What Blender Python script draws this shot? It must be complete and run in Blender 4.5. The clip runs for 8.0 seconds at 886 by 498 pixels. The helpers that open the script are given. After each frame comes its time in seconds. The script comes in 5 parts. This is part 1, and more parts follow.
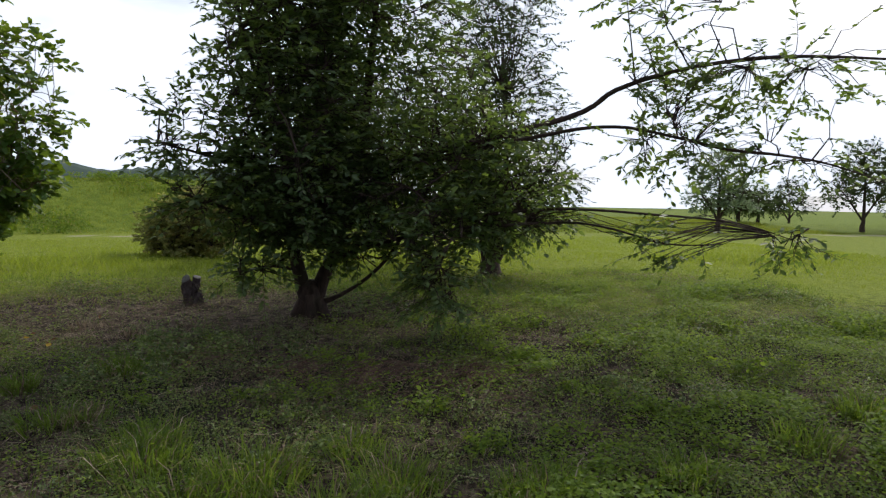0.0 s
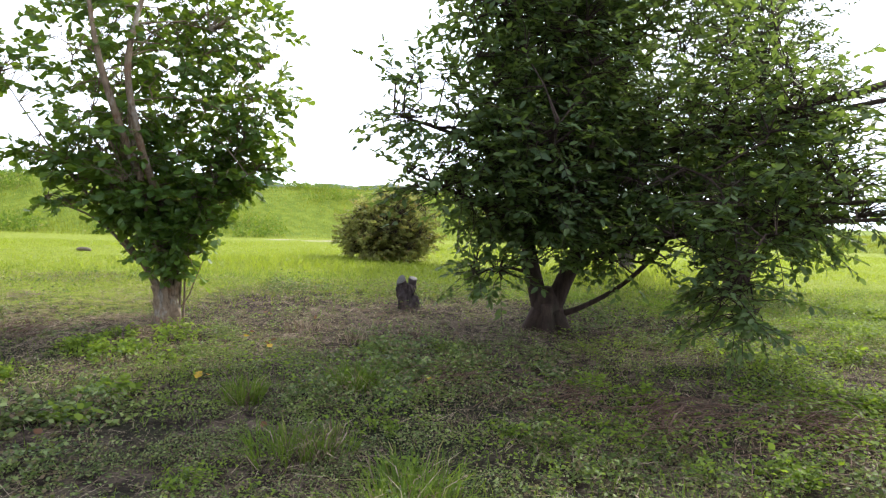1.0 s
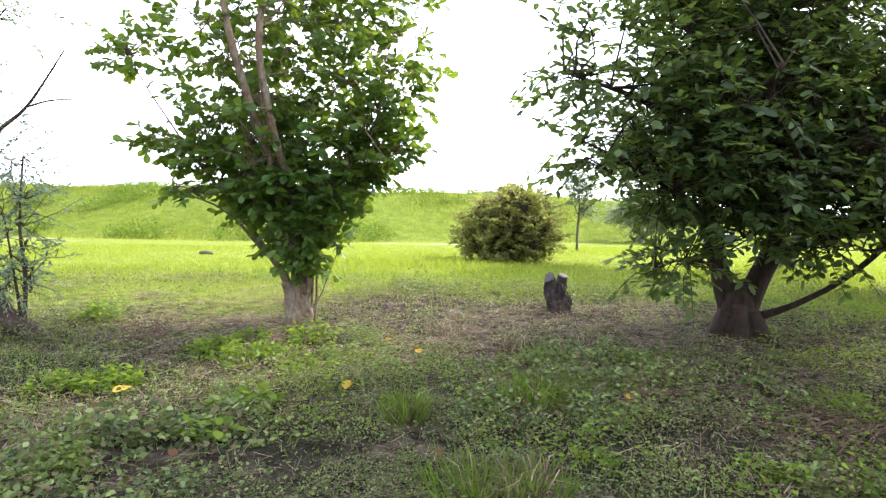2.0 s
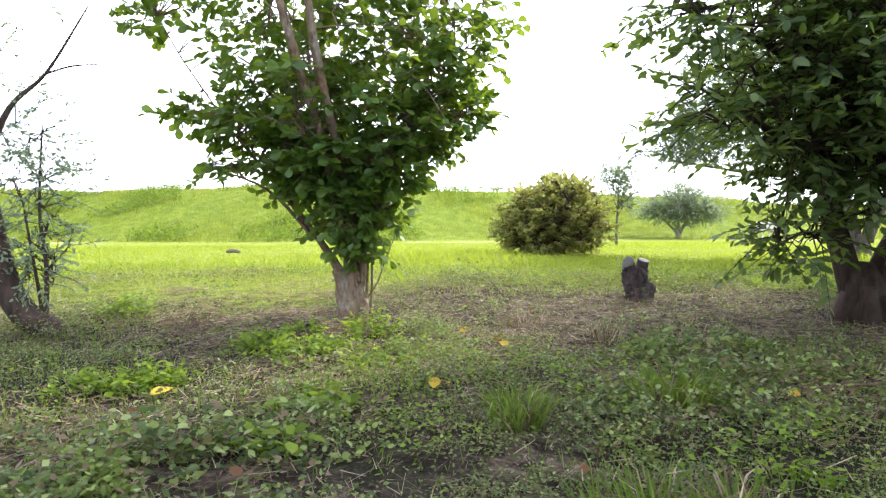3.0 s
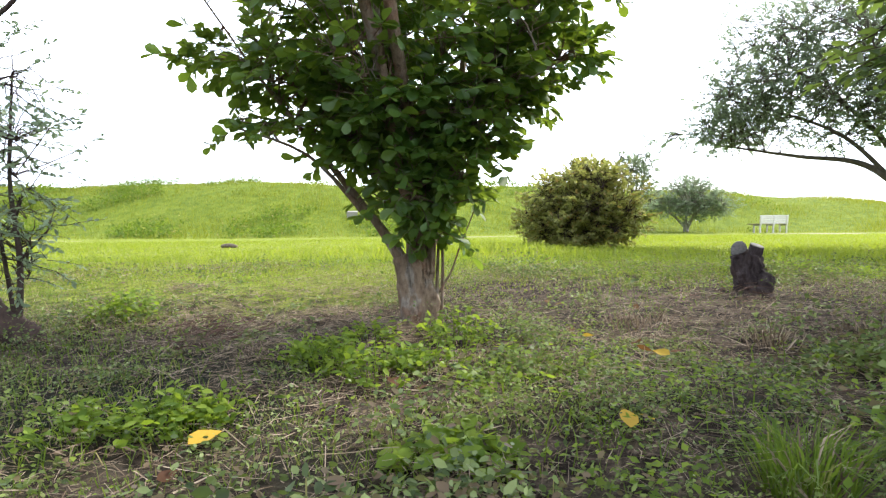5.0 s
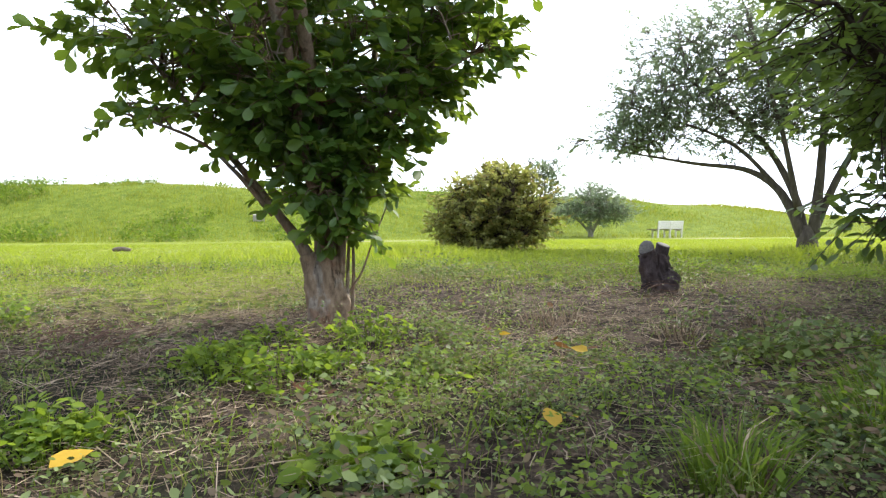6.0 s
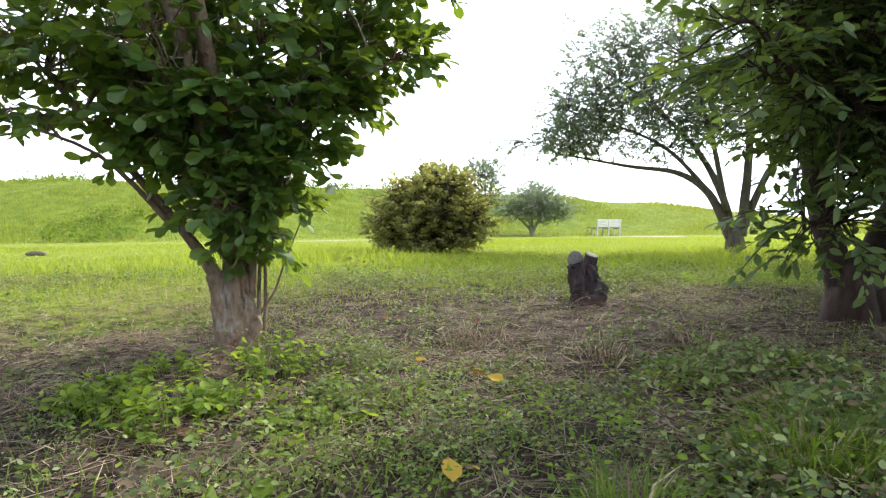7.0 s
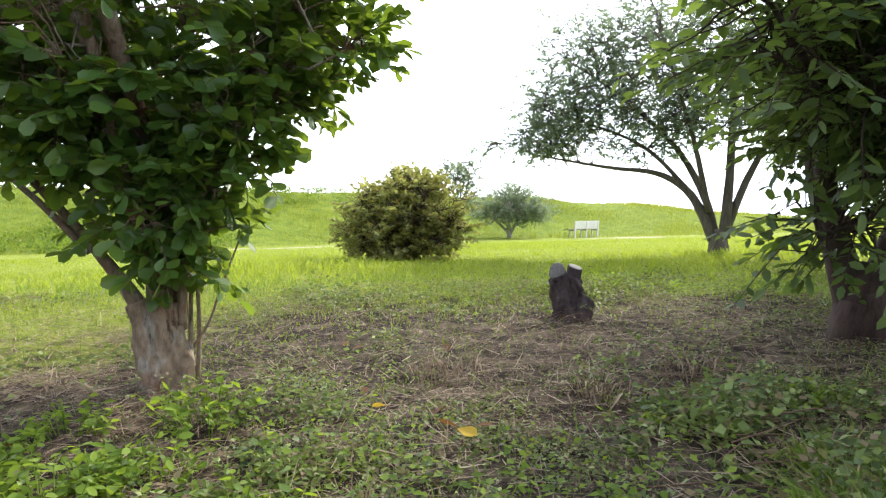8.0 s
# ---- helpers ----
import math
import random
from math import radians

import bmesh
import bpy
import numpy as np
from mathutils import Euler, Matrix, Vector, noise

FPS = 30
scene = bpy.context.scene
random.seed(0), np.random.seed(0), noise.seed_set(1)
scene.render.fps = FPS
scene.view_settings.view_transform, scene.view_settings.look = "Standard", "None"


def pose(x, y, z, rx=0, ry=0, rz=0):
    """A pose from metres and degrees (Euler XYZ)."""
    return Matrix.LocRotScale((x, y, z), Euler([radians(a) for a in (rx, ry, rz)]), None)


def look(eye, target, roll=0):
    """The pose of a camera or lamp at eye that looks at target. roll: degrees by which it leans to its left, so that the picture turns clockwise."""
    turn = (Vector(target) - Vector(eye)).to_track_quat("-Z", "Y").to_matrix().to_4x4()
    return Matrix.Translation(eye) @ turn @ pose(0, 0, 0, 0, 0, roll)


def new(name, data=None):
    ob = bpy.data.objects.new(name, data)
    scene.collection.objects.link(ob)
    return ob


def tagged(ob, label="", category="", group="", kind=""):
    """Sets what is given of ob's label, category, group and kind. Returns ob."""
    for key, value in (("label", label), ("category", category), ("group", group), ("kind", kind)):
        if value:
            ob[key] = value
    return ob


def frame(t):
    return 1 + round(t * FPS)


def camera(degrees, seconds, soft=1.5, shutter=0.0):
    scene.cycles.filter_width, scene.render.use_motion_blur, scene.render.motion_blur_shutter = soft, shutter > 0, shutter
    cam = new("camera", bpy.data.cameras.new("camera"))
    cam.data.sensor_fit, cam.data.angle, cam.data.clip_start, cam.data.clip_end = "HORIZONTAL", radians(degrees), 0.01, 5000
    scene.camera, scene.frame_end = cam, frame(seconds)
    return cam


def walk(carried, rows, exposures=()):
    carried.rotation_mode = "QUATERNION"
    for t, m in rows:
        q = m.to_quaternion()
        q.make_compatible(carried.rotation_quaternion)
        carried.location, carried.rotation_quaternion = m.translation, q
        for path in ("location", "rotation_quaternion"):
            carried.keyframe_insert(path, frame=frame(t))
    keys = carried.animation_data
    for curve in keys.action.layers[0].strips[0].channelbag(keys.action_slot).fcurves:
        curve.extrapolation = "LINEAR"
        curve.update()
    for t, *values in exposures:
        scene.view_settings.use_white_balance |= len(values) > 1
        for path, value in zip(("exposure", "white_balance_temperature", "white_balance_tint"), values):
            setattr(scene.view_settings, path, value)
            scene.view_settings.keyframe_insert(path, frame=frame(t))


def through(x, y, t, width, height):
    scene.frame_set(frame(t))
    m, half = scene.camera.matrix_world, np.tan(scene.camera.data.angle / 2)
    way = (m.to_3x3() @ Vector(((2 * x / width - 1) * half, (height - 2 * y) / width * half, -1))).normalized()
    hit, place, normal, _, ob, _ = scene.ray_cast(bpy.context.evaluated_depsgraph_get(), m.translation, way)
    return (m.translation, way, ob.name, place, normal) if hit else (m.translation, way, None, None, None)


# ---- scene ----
# Camera: a hand-held walk along a row of small trees, first high, then held lower.
cam = camera(70.0, 8.0, soft=1.3)
ROWS = [
    (0, -0.389, -0.867, 2.193, -3.20, -4.09, 1.04),
    (0.5, -1.007, -0.076, 2.065, 5.14, -3.67, 2.27),
    (1, -1.749, 0.926, 1.801, 11.36, -2.98, 1.85),
    (1.5, -2.315, 1.504, 1.654, 16.76, -2.71, 1.38),
    (2, -2.765, 1.898, 1.527, 20.05, -2.55, 0.80),
    (3.3, -3.919, 2.779, 1.190, 21.77, -2.28, -0.05),
    (3.5, -4.099, 2.927, 1.178, 21.64, -2.53, 0.41),
    (4, -4.506, 3.333, 1.108, 21.39, -2.45, 0.09),
    (4.2, -4.651, 3.396, 1.103, 21.23, -2.58, 0.06),
    (5.3, -5.148, 3.748, 0.986, 18.53, -2.14, -0.52),
    (5.5, -5.179, 3.829, 0.961, 16.88, -2.08, -0.12),
    (6, -5.133, 3.818, 0.960, 11.82, -1.85, -0.24),
    (6.5, -5.055, 3.878, 0.984, 8.54, -1.85, -0.33),
    (7, -4.968, 4.076, 1.115, 6.96, -2.28, -0.30),
    (7.5, -4.962, 4.427, 1.220, 5.88, -2.47, -0.56),
    (8, -4.953, 4.744, 1.198, 4.97, -2.11, -1.15),
]


def aim(x, y, z, yaw, pitch, roll):
    a, b = radians(yaw), radians(pitch)
    ahead = Vector((-math.sin(a) * math.cos(b), math.cos(a) * math.cos(b), math.sin(b)))
    return look((x, y, z), Vector((x, y, z)) + ahead, roll)


EXPOSURES = [(0.0, -1.05), (0.5, -0.45), (1.0, 0.38), (1.5, 0.78), (2.0, 0.93), (3.5, 0.9), (4.2, 0.83), (5.5, 0.48), (6.5, 0.48), (8.0, 0.6)]
walk(cam, [(t, aim(x, y, z, yaw, pitch, roll)) for t, x, y, z, yaw, pitch, roll in ROWS], EXPOSURES)

# ---- light: hazy bright sky, sun ahead and to the right, behind the trees ----
SUN_AZ, SUN_EL = 36.0, 41.0
world = bpy.data.worlds.new("sky")
scene.world = world
world.use_nodes = True
wt = world.node_tree
wt.nodes.clear()
w_out = wt.nodes.new("ShaderNodeOutputWorld")
w_bg = wt.nodes.new("ShaderNodeBackground")
w_sky = wt.nodes.new("ShaderNodeTexSky")
w_sky.sky_type = "NISHITA"
w_sky.sun_disc = False
w_sky.sun_elevation = radians(SUN_EL)
w_sky.sun_rotation = radians(SUN_AZ)
w_sky.dust_density = 2.5
w_co = wt.nodes.new("ShaderNodeTexCoord")
w_map = wt.nodes.new("ShaderNodeMapping")
w_map.inputs["Scale"].default_value = (1.0, 1.0, 2.6)
w_noise = wt.nodes.new("ShaderNodeTexNoise")
w_noise.inputs["Scale"].default_value = 2.2
w_noise.inputs["Detail"].default_value = 6.0
w_ramp = wt.nodes.new("ShaderNodeValToRGB")
w_ramp.color_ramp.elements[0].position = 0.24
w_ramp.color_ramp.elements[1].position = 0.46
w_mix = wt.nodes.new("ShaderNodeMixRGB")
w_mix.inputs[2].default_value = (9.3, 10.0, 11.6, 1)
wt.links.new(w_co.outputs["Generated"], w_map.inputs["Vector"])
wt.links.new(w_map.outputs[0], w_noise.inputs["Vector"])
wt.links.new(w_noise.outputs["Fac"], w_ramp.inputs[0])
wt.links.new(w_ramp.outputs[0], w_mix.inputs[0])
wt.links.new(w_sky.outputs[0], w_mix.inputs[1])
# the haze is brightest round the sun and dims towards the sky behind
w_dot = wt.nodes.new("ShaderNodeVectorMath")
w_dot.operation = "DOT_PRODUCT"
w_dot.inputs[1].default_value = (math.sin(radians(SUN_AZ)) * math.cos(radians(SUN_EL)), math.cos(radians(SUN_AZ)) * math.cos(radians(SUN_EL)), math.sin(radians(SUN_EL)))
wt.links.new(w_co.outputs["Generated"], w_dot.inputs[0])
w_glow = wt.nodes.new("ShaderNodeMapRange")
w_glow.inputs[1].default_value, w_glow.inputs[2].default_value = -0.6, 0.3
w_glow.inputs[3].default_value, w_glow.inputs[4].default_value = 0.42, 1.95
wt.links.new(w_dot.outputs["Value"], w_glow.inputs[0])
w_scale = wt.nodes.new("ShaderNodeVectorMath")
w_scale.operation = "SCALE"
wt.links.new(w_mix.outputs[0], w_scale.inputs[0])
wt.links.new(w_glow.outputs[0], w_scale.inputs["Scale"])
# the haze thins overhead
w_xyz = wt.nodes.new("ShaderNodeSeparateXYZ")
wt.links.new(w_co.outputs["Generated"], w_xyz.inputs[0])
w_thin = wt.nodes.new("ShaderNodeMapRange")
w_thin.interpolation_type = "SMOOTHSTEP"
w_thin.inputs[1].default_value, w_thin.inputs[2].default_value = 0.35, 0.9
w_thin.inputs[3].default_value, w_thin.inputs[4].default_value = 1.0, 0.5
wt.links.new(w_xyz.outputs[2], w_thin.inputs[0])
w_thinned = wt.nodes.new("ShaderNodeVectorMath")
w_thinned.operation = "SCALE"
wt.links.new(w_scale.outputs[0], w_thinned.inputs[0])
wt.links.new(w_thin.outputs[0], w_thinned.inputs["Scale"])
wt.links.new(w_thinned.outputs[0], w_bg.inputs[0])
w_bg.inputs[1].default_value = 0.117
wt.links.new(w_bg.outputs[0], w_out.inputs[0])

sun_data = bpy.data.lights.new("sun", "SUN")
sun_data.energy, sun_data.angle, sun_data.color = 4.9, radians(4.0), (1.0, 0.94, 0.83)
sun = new("sun", sun_data)
sun_dir = Vector((math.sin(radians(SUN_AZ)) * math.cos(radians(SUN_EL)), math.cos(radians(SUN_AZ)) * math.cos(radians(SUN_EL)), math.sin(radians(SUN_EL))))
sun.matrix_world = look(sun_dir * 60, (0, 0, 0))

# ---- materials ----


class Nodes:
    """A small wrapper to wire node materials."""

    def __init__(self, name):
        self.mat = bpy.data.materials.new(name)
        self.mat.use_nodes = True
        self.tree = self.mat.node_tree
        self.tree.nodes.clear()
        self.out = self.add("ShaderNodeOutputMaterial")

    def add(self, kind):
        return self.tree.nodes.new(kind)

    def link(self, a, b):
        self.tree.links.new(a, b)

    def value(self, sock, v):
        if isinstance(v, bpy.types.NodeSocket):
            self.link(v, sock)
        elif isinstance(v, (tuple, list)) and len(v) == 3 and sock.type == "RGBA":
            sock.default_value = (*v, 1)
        else:
            sock.default_value = v

    def noise(self, scale, detail=4.0, rough=0.55, vector=None, stretch=None):
        n = self.add("ShaderNodeTexNoise")
        n.inputs["Scale"].default_value, n.inputs["Detail"].default_value, n.inputs["Roughness"].default_value = scale, detail, rough
        v = vector or self.position()
        if stretch:
            m = self.add("ShaderNodeMapping")
            m.inputs["Scale"].default_value = stretch
            self.link(v, m.inputs["Vector"])
            v = m.outputs[0]
        self.link(v, n.inputs["Vector"])
        return n.outputs["Fac"]

    def position(self):
        return self.add("ShaderNodeNewGeometry").outputs["Position"]

    def island(self):
        a = self.add("ShaderNodeNewGeometry").outputs["Random Per Island"]
        return self.math("FRACT", self.math("ADD", a, self.add("ShaderNodeObjectInfo").outputs["Random"]))

    def ramp(self, fac, stops):
        r = self.add("ShaderNodeValToRGB")
        e = r.color_ramp.elements
        while len(e) < len(stops):
            e.new(0.5)
        for k, (p, c) in zip(e, stops):
            k.position = p
            k.color = (*c, 1) if isinstance(c, tuple) else (c, c, c, 1)
        self.link(fac, r.inputs[0])
        return r.outputs[0]

    def mix(self, fac, a, b, how="MIX"):
        m = self.add("ShaderNodeMixRGB")
        m.blend_type = how
        self.value(m.inputs[0], fac)
        self.value(m.inputs[1], a)
        self.value(m.inputs[2], b)
        return m.outputs[0]

    def math(self, op, a, b=0.0, clamp=False):
        m = self.add("ShaderNodeMath")
        m.operation, m.use_clamp = op, clamp
        self.value(m.inputs[0], a)
        self.value(m.inputs[1], b)
        return m.outputs[0]

    def along(self, vec, off=0.0):
        d = self.add("ShaderNodeVectorMath")
        d.operation = "DOT_PRODUCT"
        self.link(self.position(), d.inputs[0])
        d.inputs[1].default_value = vec
        return self.math("ADD", d.outputs["Value"], off)

    def span(self, v, a, b):
        m = self.add("ShaderNodeMapRange")
        m.interpolation_type = "SMOOTHSTEP"
        self.value(m.inputs[0], v)
        m.inputs[1].default_value, m.inputs[2].default_value = a, b
        return m.outputs[0]

    def bump(self, height, strength, distance):
        b = self.add("ShaderNodeBump")
        b.inputs["Strength"].default_value, b.inputs["Distance"].default_value = strength, distance
        self.link(height, b.inputs["Height"])
        return b.outputs[0]

    def surface(self, color, rough=0.8, normal=None, through=None, amount=0.4, spec=0.3):
        p = self.add("ShaderNodeBsdfPrincipled")
        self.value(p.inputs["Base Color"], color)
        self.value(p.inputs["Roughness"], rough)
        p.inputs["Specular IOR Level"].default_value = spec
        if normal:
            self.link(normal, p.inputs["Normal"])
        last = p.outputs[0]
        if through is not None:
            t = self.add("ShaderNodeBsdfTranslucent")
            self.value(t.inputs[0], through)
            m = self.add("ShaderNodeMixShader")
            m.inputs[0].default_value = amount
            self.link(last, m.inputs[1])
            self.link(t.outputs[0], m.inputs[2])
            last = m.outputs[0]
        self.link(last, self.out.inputs[0])
        return self.mat


def leaf_material(name, dark, mid, light, glow, rough=0.5, spec=0.35, odd=None, amount=0.45, patches=(), blend=0.55):
    """Leaves: each its own shade, large lighter and darker clumps, light shining through."""
    n = Nodes(name)
    col = n.ramp(n.island(), [(0.0, dark), (0.55, mid), (1.0, light)])
    big = n.noise(0.9, 3)
    col = n.mix(n.math("MULTIPLY", n.span(big, 0.35, 0.7), blend), col, mid)
    for scale, tone, much in patches:
        col = n.mix(n.math("MULTIPLY", n.span(n.noise(scale, 3), 0.50, 0.66), much), col, n.mix(n.ramp(n.island(), [(0.0, 0.0), (1.0, 1.0)]), tone, tuple(min(1, c * 1.9) for c in tone)))
    if odd:
        flag = n.math("GREATER_THAN", n.math("FRACT", n.math("MULTIPLY", n.island(), 37.7)), 1.0 - odd[1])
        col = n.mix(flag, col, odd[0])
    vein = n.noise(60, 2)
    col = n.mix(0.25, col, n.ramp(vein, [(0.3, 0.55), (0.7, 1.0)]), "MULTIPLY")
    gl = n.mix(0.75, col, glow, "MIX")
    return n.surface(col, rough, n.bump(vein, 0.25, 0.004), gl, amount, spec)


def bark_material(name, dark, light, moss, stretch=(1, 1, 0.25), scale=14, depth=0.02):
    n = Nodes(name)
    a = n.noise(scale, 8, 0.65, stretch=stretch)
    b = n.noise(2.6, 5)
    col = n.ramp(a, [(0.28, dark), (0.72, light)])
    col = n.mix(n.math("MULTIPLY", n.span(b, 0.48, 0.68), 0.7), col, moss)
    c = n.noise(90, 3)
    col = n.mix(0.3, col, n.ramp(c, [(0.3, 0.5), (0.7, 1.0)]), "MULTIPLY")
    return n.surface(col, 0.9, n.bump(n.math("ADD", a, n.math("MULTIPLY", c, 0.2)), 0.9, depth), spec=0.15)


def mottled_bark():
    """Smooth brown bark with pale grey plates, rust-coloured patches and dark cracks."""
    n = Nodes("pale_bark")
    fine = n.noise(30, 8, 0.7, stretch=(1, 1, 0.35))
    mid = n.noise(6, 5, 0.6, stretch=(1, 1, 0.5))
    col = n.ramp(fine, [(0.28, (0.11, 0.080, 0.055)), (0.55, (0.235, 0.175, 0.12)), (0.8, (0.32, 0.25, 0.18))])
    col = n.mix(n.math("MULTIPLY", n.span(mid, 0.53, 0.62), 0.75), col, n.ramp(fine, [(0.3, (0.20, 0.18, 0.15)), (0.7, (0.40, 0.365, 0.31))]))
    col = n.mix(n.math("MULTIPLY", n.span(n.noise(4.5, 4), 0.54, 0.66), 0.7), col, n.ramp(fine, [(0.3, (0.11, 0.055, 0.03)), (0.7, (0.24, 0.13, 0.075))]))
    crack = n.math("MULTIPLY", n.span(n.noise(16, 6, 0.7, stretch=(1, 1, 0.18)), 0.40, 0.33), 0.6)
    col = n.mix(crack, col, (0.045, 0.032, 0.024))
    col = n.mix(0.35, col, n.ramp(n.noise(120, 3), [(0.3, 0.5), (0.7, 1.0)]), "MULTIPLY")
    h = n.math("SUBTRACT", n.math("ADD", fine, mid), n.math("MULTIPLY", crack, 1.5))
    return n.surface(col, 0.9, n.bump(h, 0.9, 0.012), spec=0.15)


def plain_material(name, dark, light, scale=20, rough=0.8, stretch=None, depth=0.004):
    n = Nodes(name)
    a = n.noise(scale, 6, 0.6, stretch=stretch)
    b = n.noise(scale * 0.15, 4)
    col = n.mix(n.math("MULTIPLY", b, 0.5), n.ramp(a, [(0.3, dark), (0.7, light)]), dark)
    return n.surface(col, rough, n.bump(a, 0.5, depth), spec=0.25)


FWD = (-math.sin(radians(13)), math.cos(radians(13)), 0.0)
SIDE = (math.cos(radians(13)), math.sin(radians(13)), 0.0)
PIV = (-4.7, 5.0)
S_OFF = -(PIV[0] * FWD[0] + PIV[1] * FWD[1])
W_OFF = -(PIV[0] * SIDE[0] + PIV[1] * SIDE[1])


def ground_material():
    """Soil, matted dry grass and low green growth near the trees, soil and growth darkened for the shade among leaves;
    green turf on the field and the bank.
    """
    n = Nodes("ground_turf")
    s = n.along(FWD, S_OFF)
    w = n.along(SIDE, W_OFF)
    fine, mid, big = n.noise(38, 8, 0.7), n.noise(5.0, 6, 0.6), n.noise(0.55, 4)
    # soil is near black: the shade in gaps between leaves is in its colour
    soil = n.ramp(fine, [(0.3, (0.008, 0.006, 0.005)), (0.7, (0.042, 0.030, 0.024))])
    thatch = n.ramp(fine, [(0.3, (0.04, 0.031, 0.025)), (0.7, (0.20, 0.150, 0.115))])
    fleck = n.math("MAXIMUM", n.noise(34, 5, 0.6, stretch=(1, 0.16, 1)), n.noise(30, 5, 0.6, stretch=(0.2, 1, 1)))
    fleck = n.math("MULTIPLY", n.span(fleck, 0.56, 0.68), 0.8)
    pale = n.ramp(n.noise(70, 4), [(0.3, (0.12, 0.09, 0.066)), (0.7, (0.38, 0.31, 0.23))])
    soil = n.mix(n.math("MULTIPLY", fleck, 0.35), soil, pale)
    thatch = n.mix(fleck, thatch, pale)
    # the green layer is darker still, with shade under the leaf cover painted in
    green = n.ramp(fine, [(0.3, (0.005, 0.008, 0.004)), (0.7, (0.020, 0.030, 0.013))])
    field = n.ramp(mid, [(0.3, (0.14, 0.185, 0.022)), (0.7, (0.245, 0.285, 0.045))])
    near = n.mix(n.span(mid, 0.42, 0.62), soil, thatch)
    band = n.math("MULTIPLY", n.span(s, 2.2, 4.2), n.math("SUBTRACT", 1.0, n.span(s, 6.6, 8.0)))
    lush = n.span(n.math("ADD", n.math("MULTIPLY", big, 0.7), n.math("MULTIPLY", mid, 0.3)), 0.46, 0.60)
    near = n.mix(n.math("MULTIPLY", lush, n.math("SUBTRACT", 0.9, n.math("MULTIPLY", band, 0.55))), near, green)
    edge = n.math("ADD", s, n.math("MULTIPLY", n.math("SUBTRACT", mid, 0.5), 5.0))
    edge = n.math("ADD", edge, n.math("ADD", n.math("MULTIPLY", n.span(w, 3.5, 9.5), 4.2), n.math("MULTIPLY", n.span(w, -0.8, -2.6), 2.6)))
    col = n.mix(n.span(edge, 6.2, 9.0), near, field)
    bank = n.ramp(n.noise(1.6, 7, 0.65), [(0.32, (0.085, 0.13, 0.016)), (0.6, (0.16, 0.21, 0.026)), (0.8, (0.22, 0.25, 0.05))])
    back = n.math("MULTIPLY", n.span(w, -14.0, 6.0), 6.0)
    rise = n.math("SUBTRACT", s, back)
    col = n.mix(n.span(rise, 24.0, 26.0), col, bank)
    # a worn, pale track along the foot of the bank
    strip = n.math("MULTIPLY", n.span(rise, 20.6, 21.3), n.math("SUBTRACT", 1.0, n.span(rise, 23.6, 24.2)))
    strip = n.math("MULTIPLY", strip, n.span(n.noise(0.22, 3), 0.54, 0.62))
    strip = n.math("MULTIPLY", strip, 0.65)
    col = n.mix(strip, col, n.ramp(fine, [(0.3, (0.30, 0.27, 0.20)), (0.7, (0.46, 0.42, 0.33))]))
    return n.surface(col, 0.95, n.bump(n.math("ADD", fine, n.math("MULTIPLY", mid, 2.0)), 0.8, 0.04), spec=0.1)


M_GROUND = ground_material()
M_LEAF_BROAD = leaf_material("broad_leaf", (0.026, 0.066, 0.016), (0.056, 0.128, 0.024), (0.135, 0.23, 0.048), (0.31, 0.43, 0.03), 0.42, 0.45, amount=0.40)
M_LEAF_DARK = leaf_material("dark_leaf", (0.022, 0.048, 0.022), (0.055, 0.102, 0.040), (0.15, 0.205, 0.085), (0.30, 0.42, 0.06), 0.5, 0.4, amount=0.44, blend=0.3)
# grey-green leaf, paled further so that veiling glare is part of the colour
M_LEAF_GREY = leaf_material("grey_green_leaf", (0.06, 0.10, 0.065), (0.14, 0.20, 0.13), (0.29, 0.35, 0.25), (0.36, 0.46, 0.24), 0.45, 0.45, amount=0.5, blend=0.3)
M_LEAF_BUSH = leaf_material("bush_leaf", (0.105, 0.12, 0.05), (0.235, 0.25, 0.095), (0.42, 0.42, 0.17), (0.46, 0.48, 0.11), 0.5, 0.3, odd=((0.34, 0.19, 0.07), 0.11), amount=0.5, blend=0.15)
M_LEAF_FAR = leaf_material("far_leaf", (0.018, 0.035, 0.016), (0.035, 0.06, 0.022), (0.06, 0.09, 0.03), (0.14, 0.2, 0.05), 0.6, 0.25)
M_COVER = leaf_material("ground_leaf", (0.012, 0.026, 0.012), (0.092, 0.135, 0.052), (0.32, 0.385, 0.150), (0.30, 0.40, 0.07), 0.50, 0.20, odd=((0.17, 0.115, 0.08), 0.22), amount=0.3, blend=0.05, patches=((1.1, (0.15, 0.20, 0.035), 0.5), (1.7, (0.040, 0.066, 0.040), 0.45)))
M_WEED = leaf_material("weed_leaf", (0.04, 0.085, 0.014), (0.12, 0.195, 0.028), (0.245, 0.33, 0.05), (0.38, 0.52, 0.04), 0.6, 0.16, blend=0.3)
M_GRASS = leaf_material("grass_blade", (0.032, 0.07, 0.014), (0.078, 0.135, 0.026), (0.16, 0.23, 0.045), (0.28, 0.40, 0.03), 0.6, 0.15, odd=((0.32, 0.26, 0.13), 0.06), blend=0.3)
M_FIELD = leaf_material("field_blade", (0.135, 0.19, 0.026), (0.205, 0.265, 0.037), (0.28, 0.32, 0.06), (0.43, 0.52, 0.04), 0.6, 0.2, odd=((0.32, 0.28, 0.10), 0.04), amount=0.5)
M_BANK = leaf_material("bank_blade", (0.09, 0.125, 0.019), (0.15, 0.19, 0.028), (0.22, 0.25, 0.05), (0.38, 0.43, 0.03), 0.6, 0.2, odd=((0.28, 0.24, 0.11), 0.08))
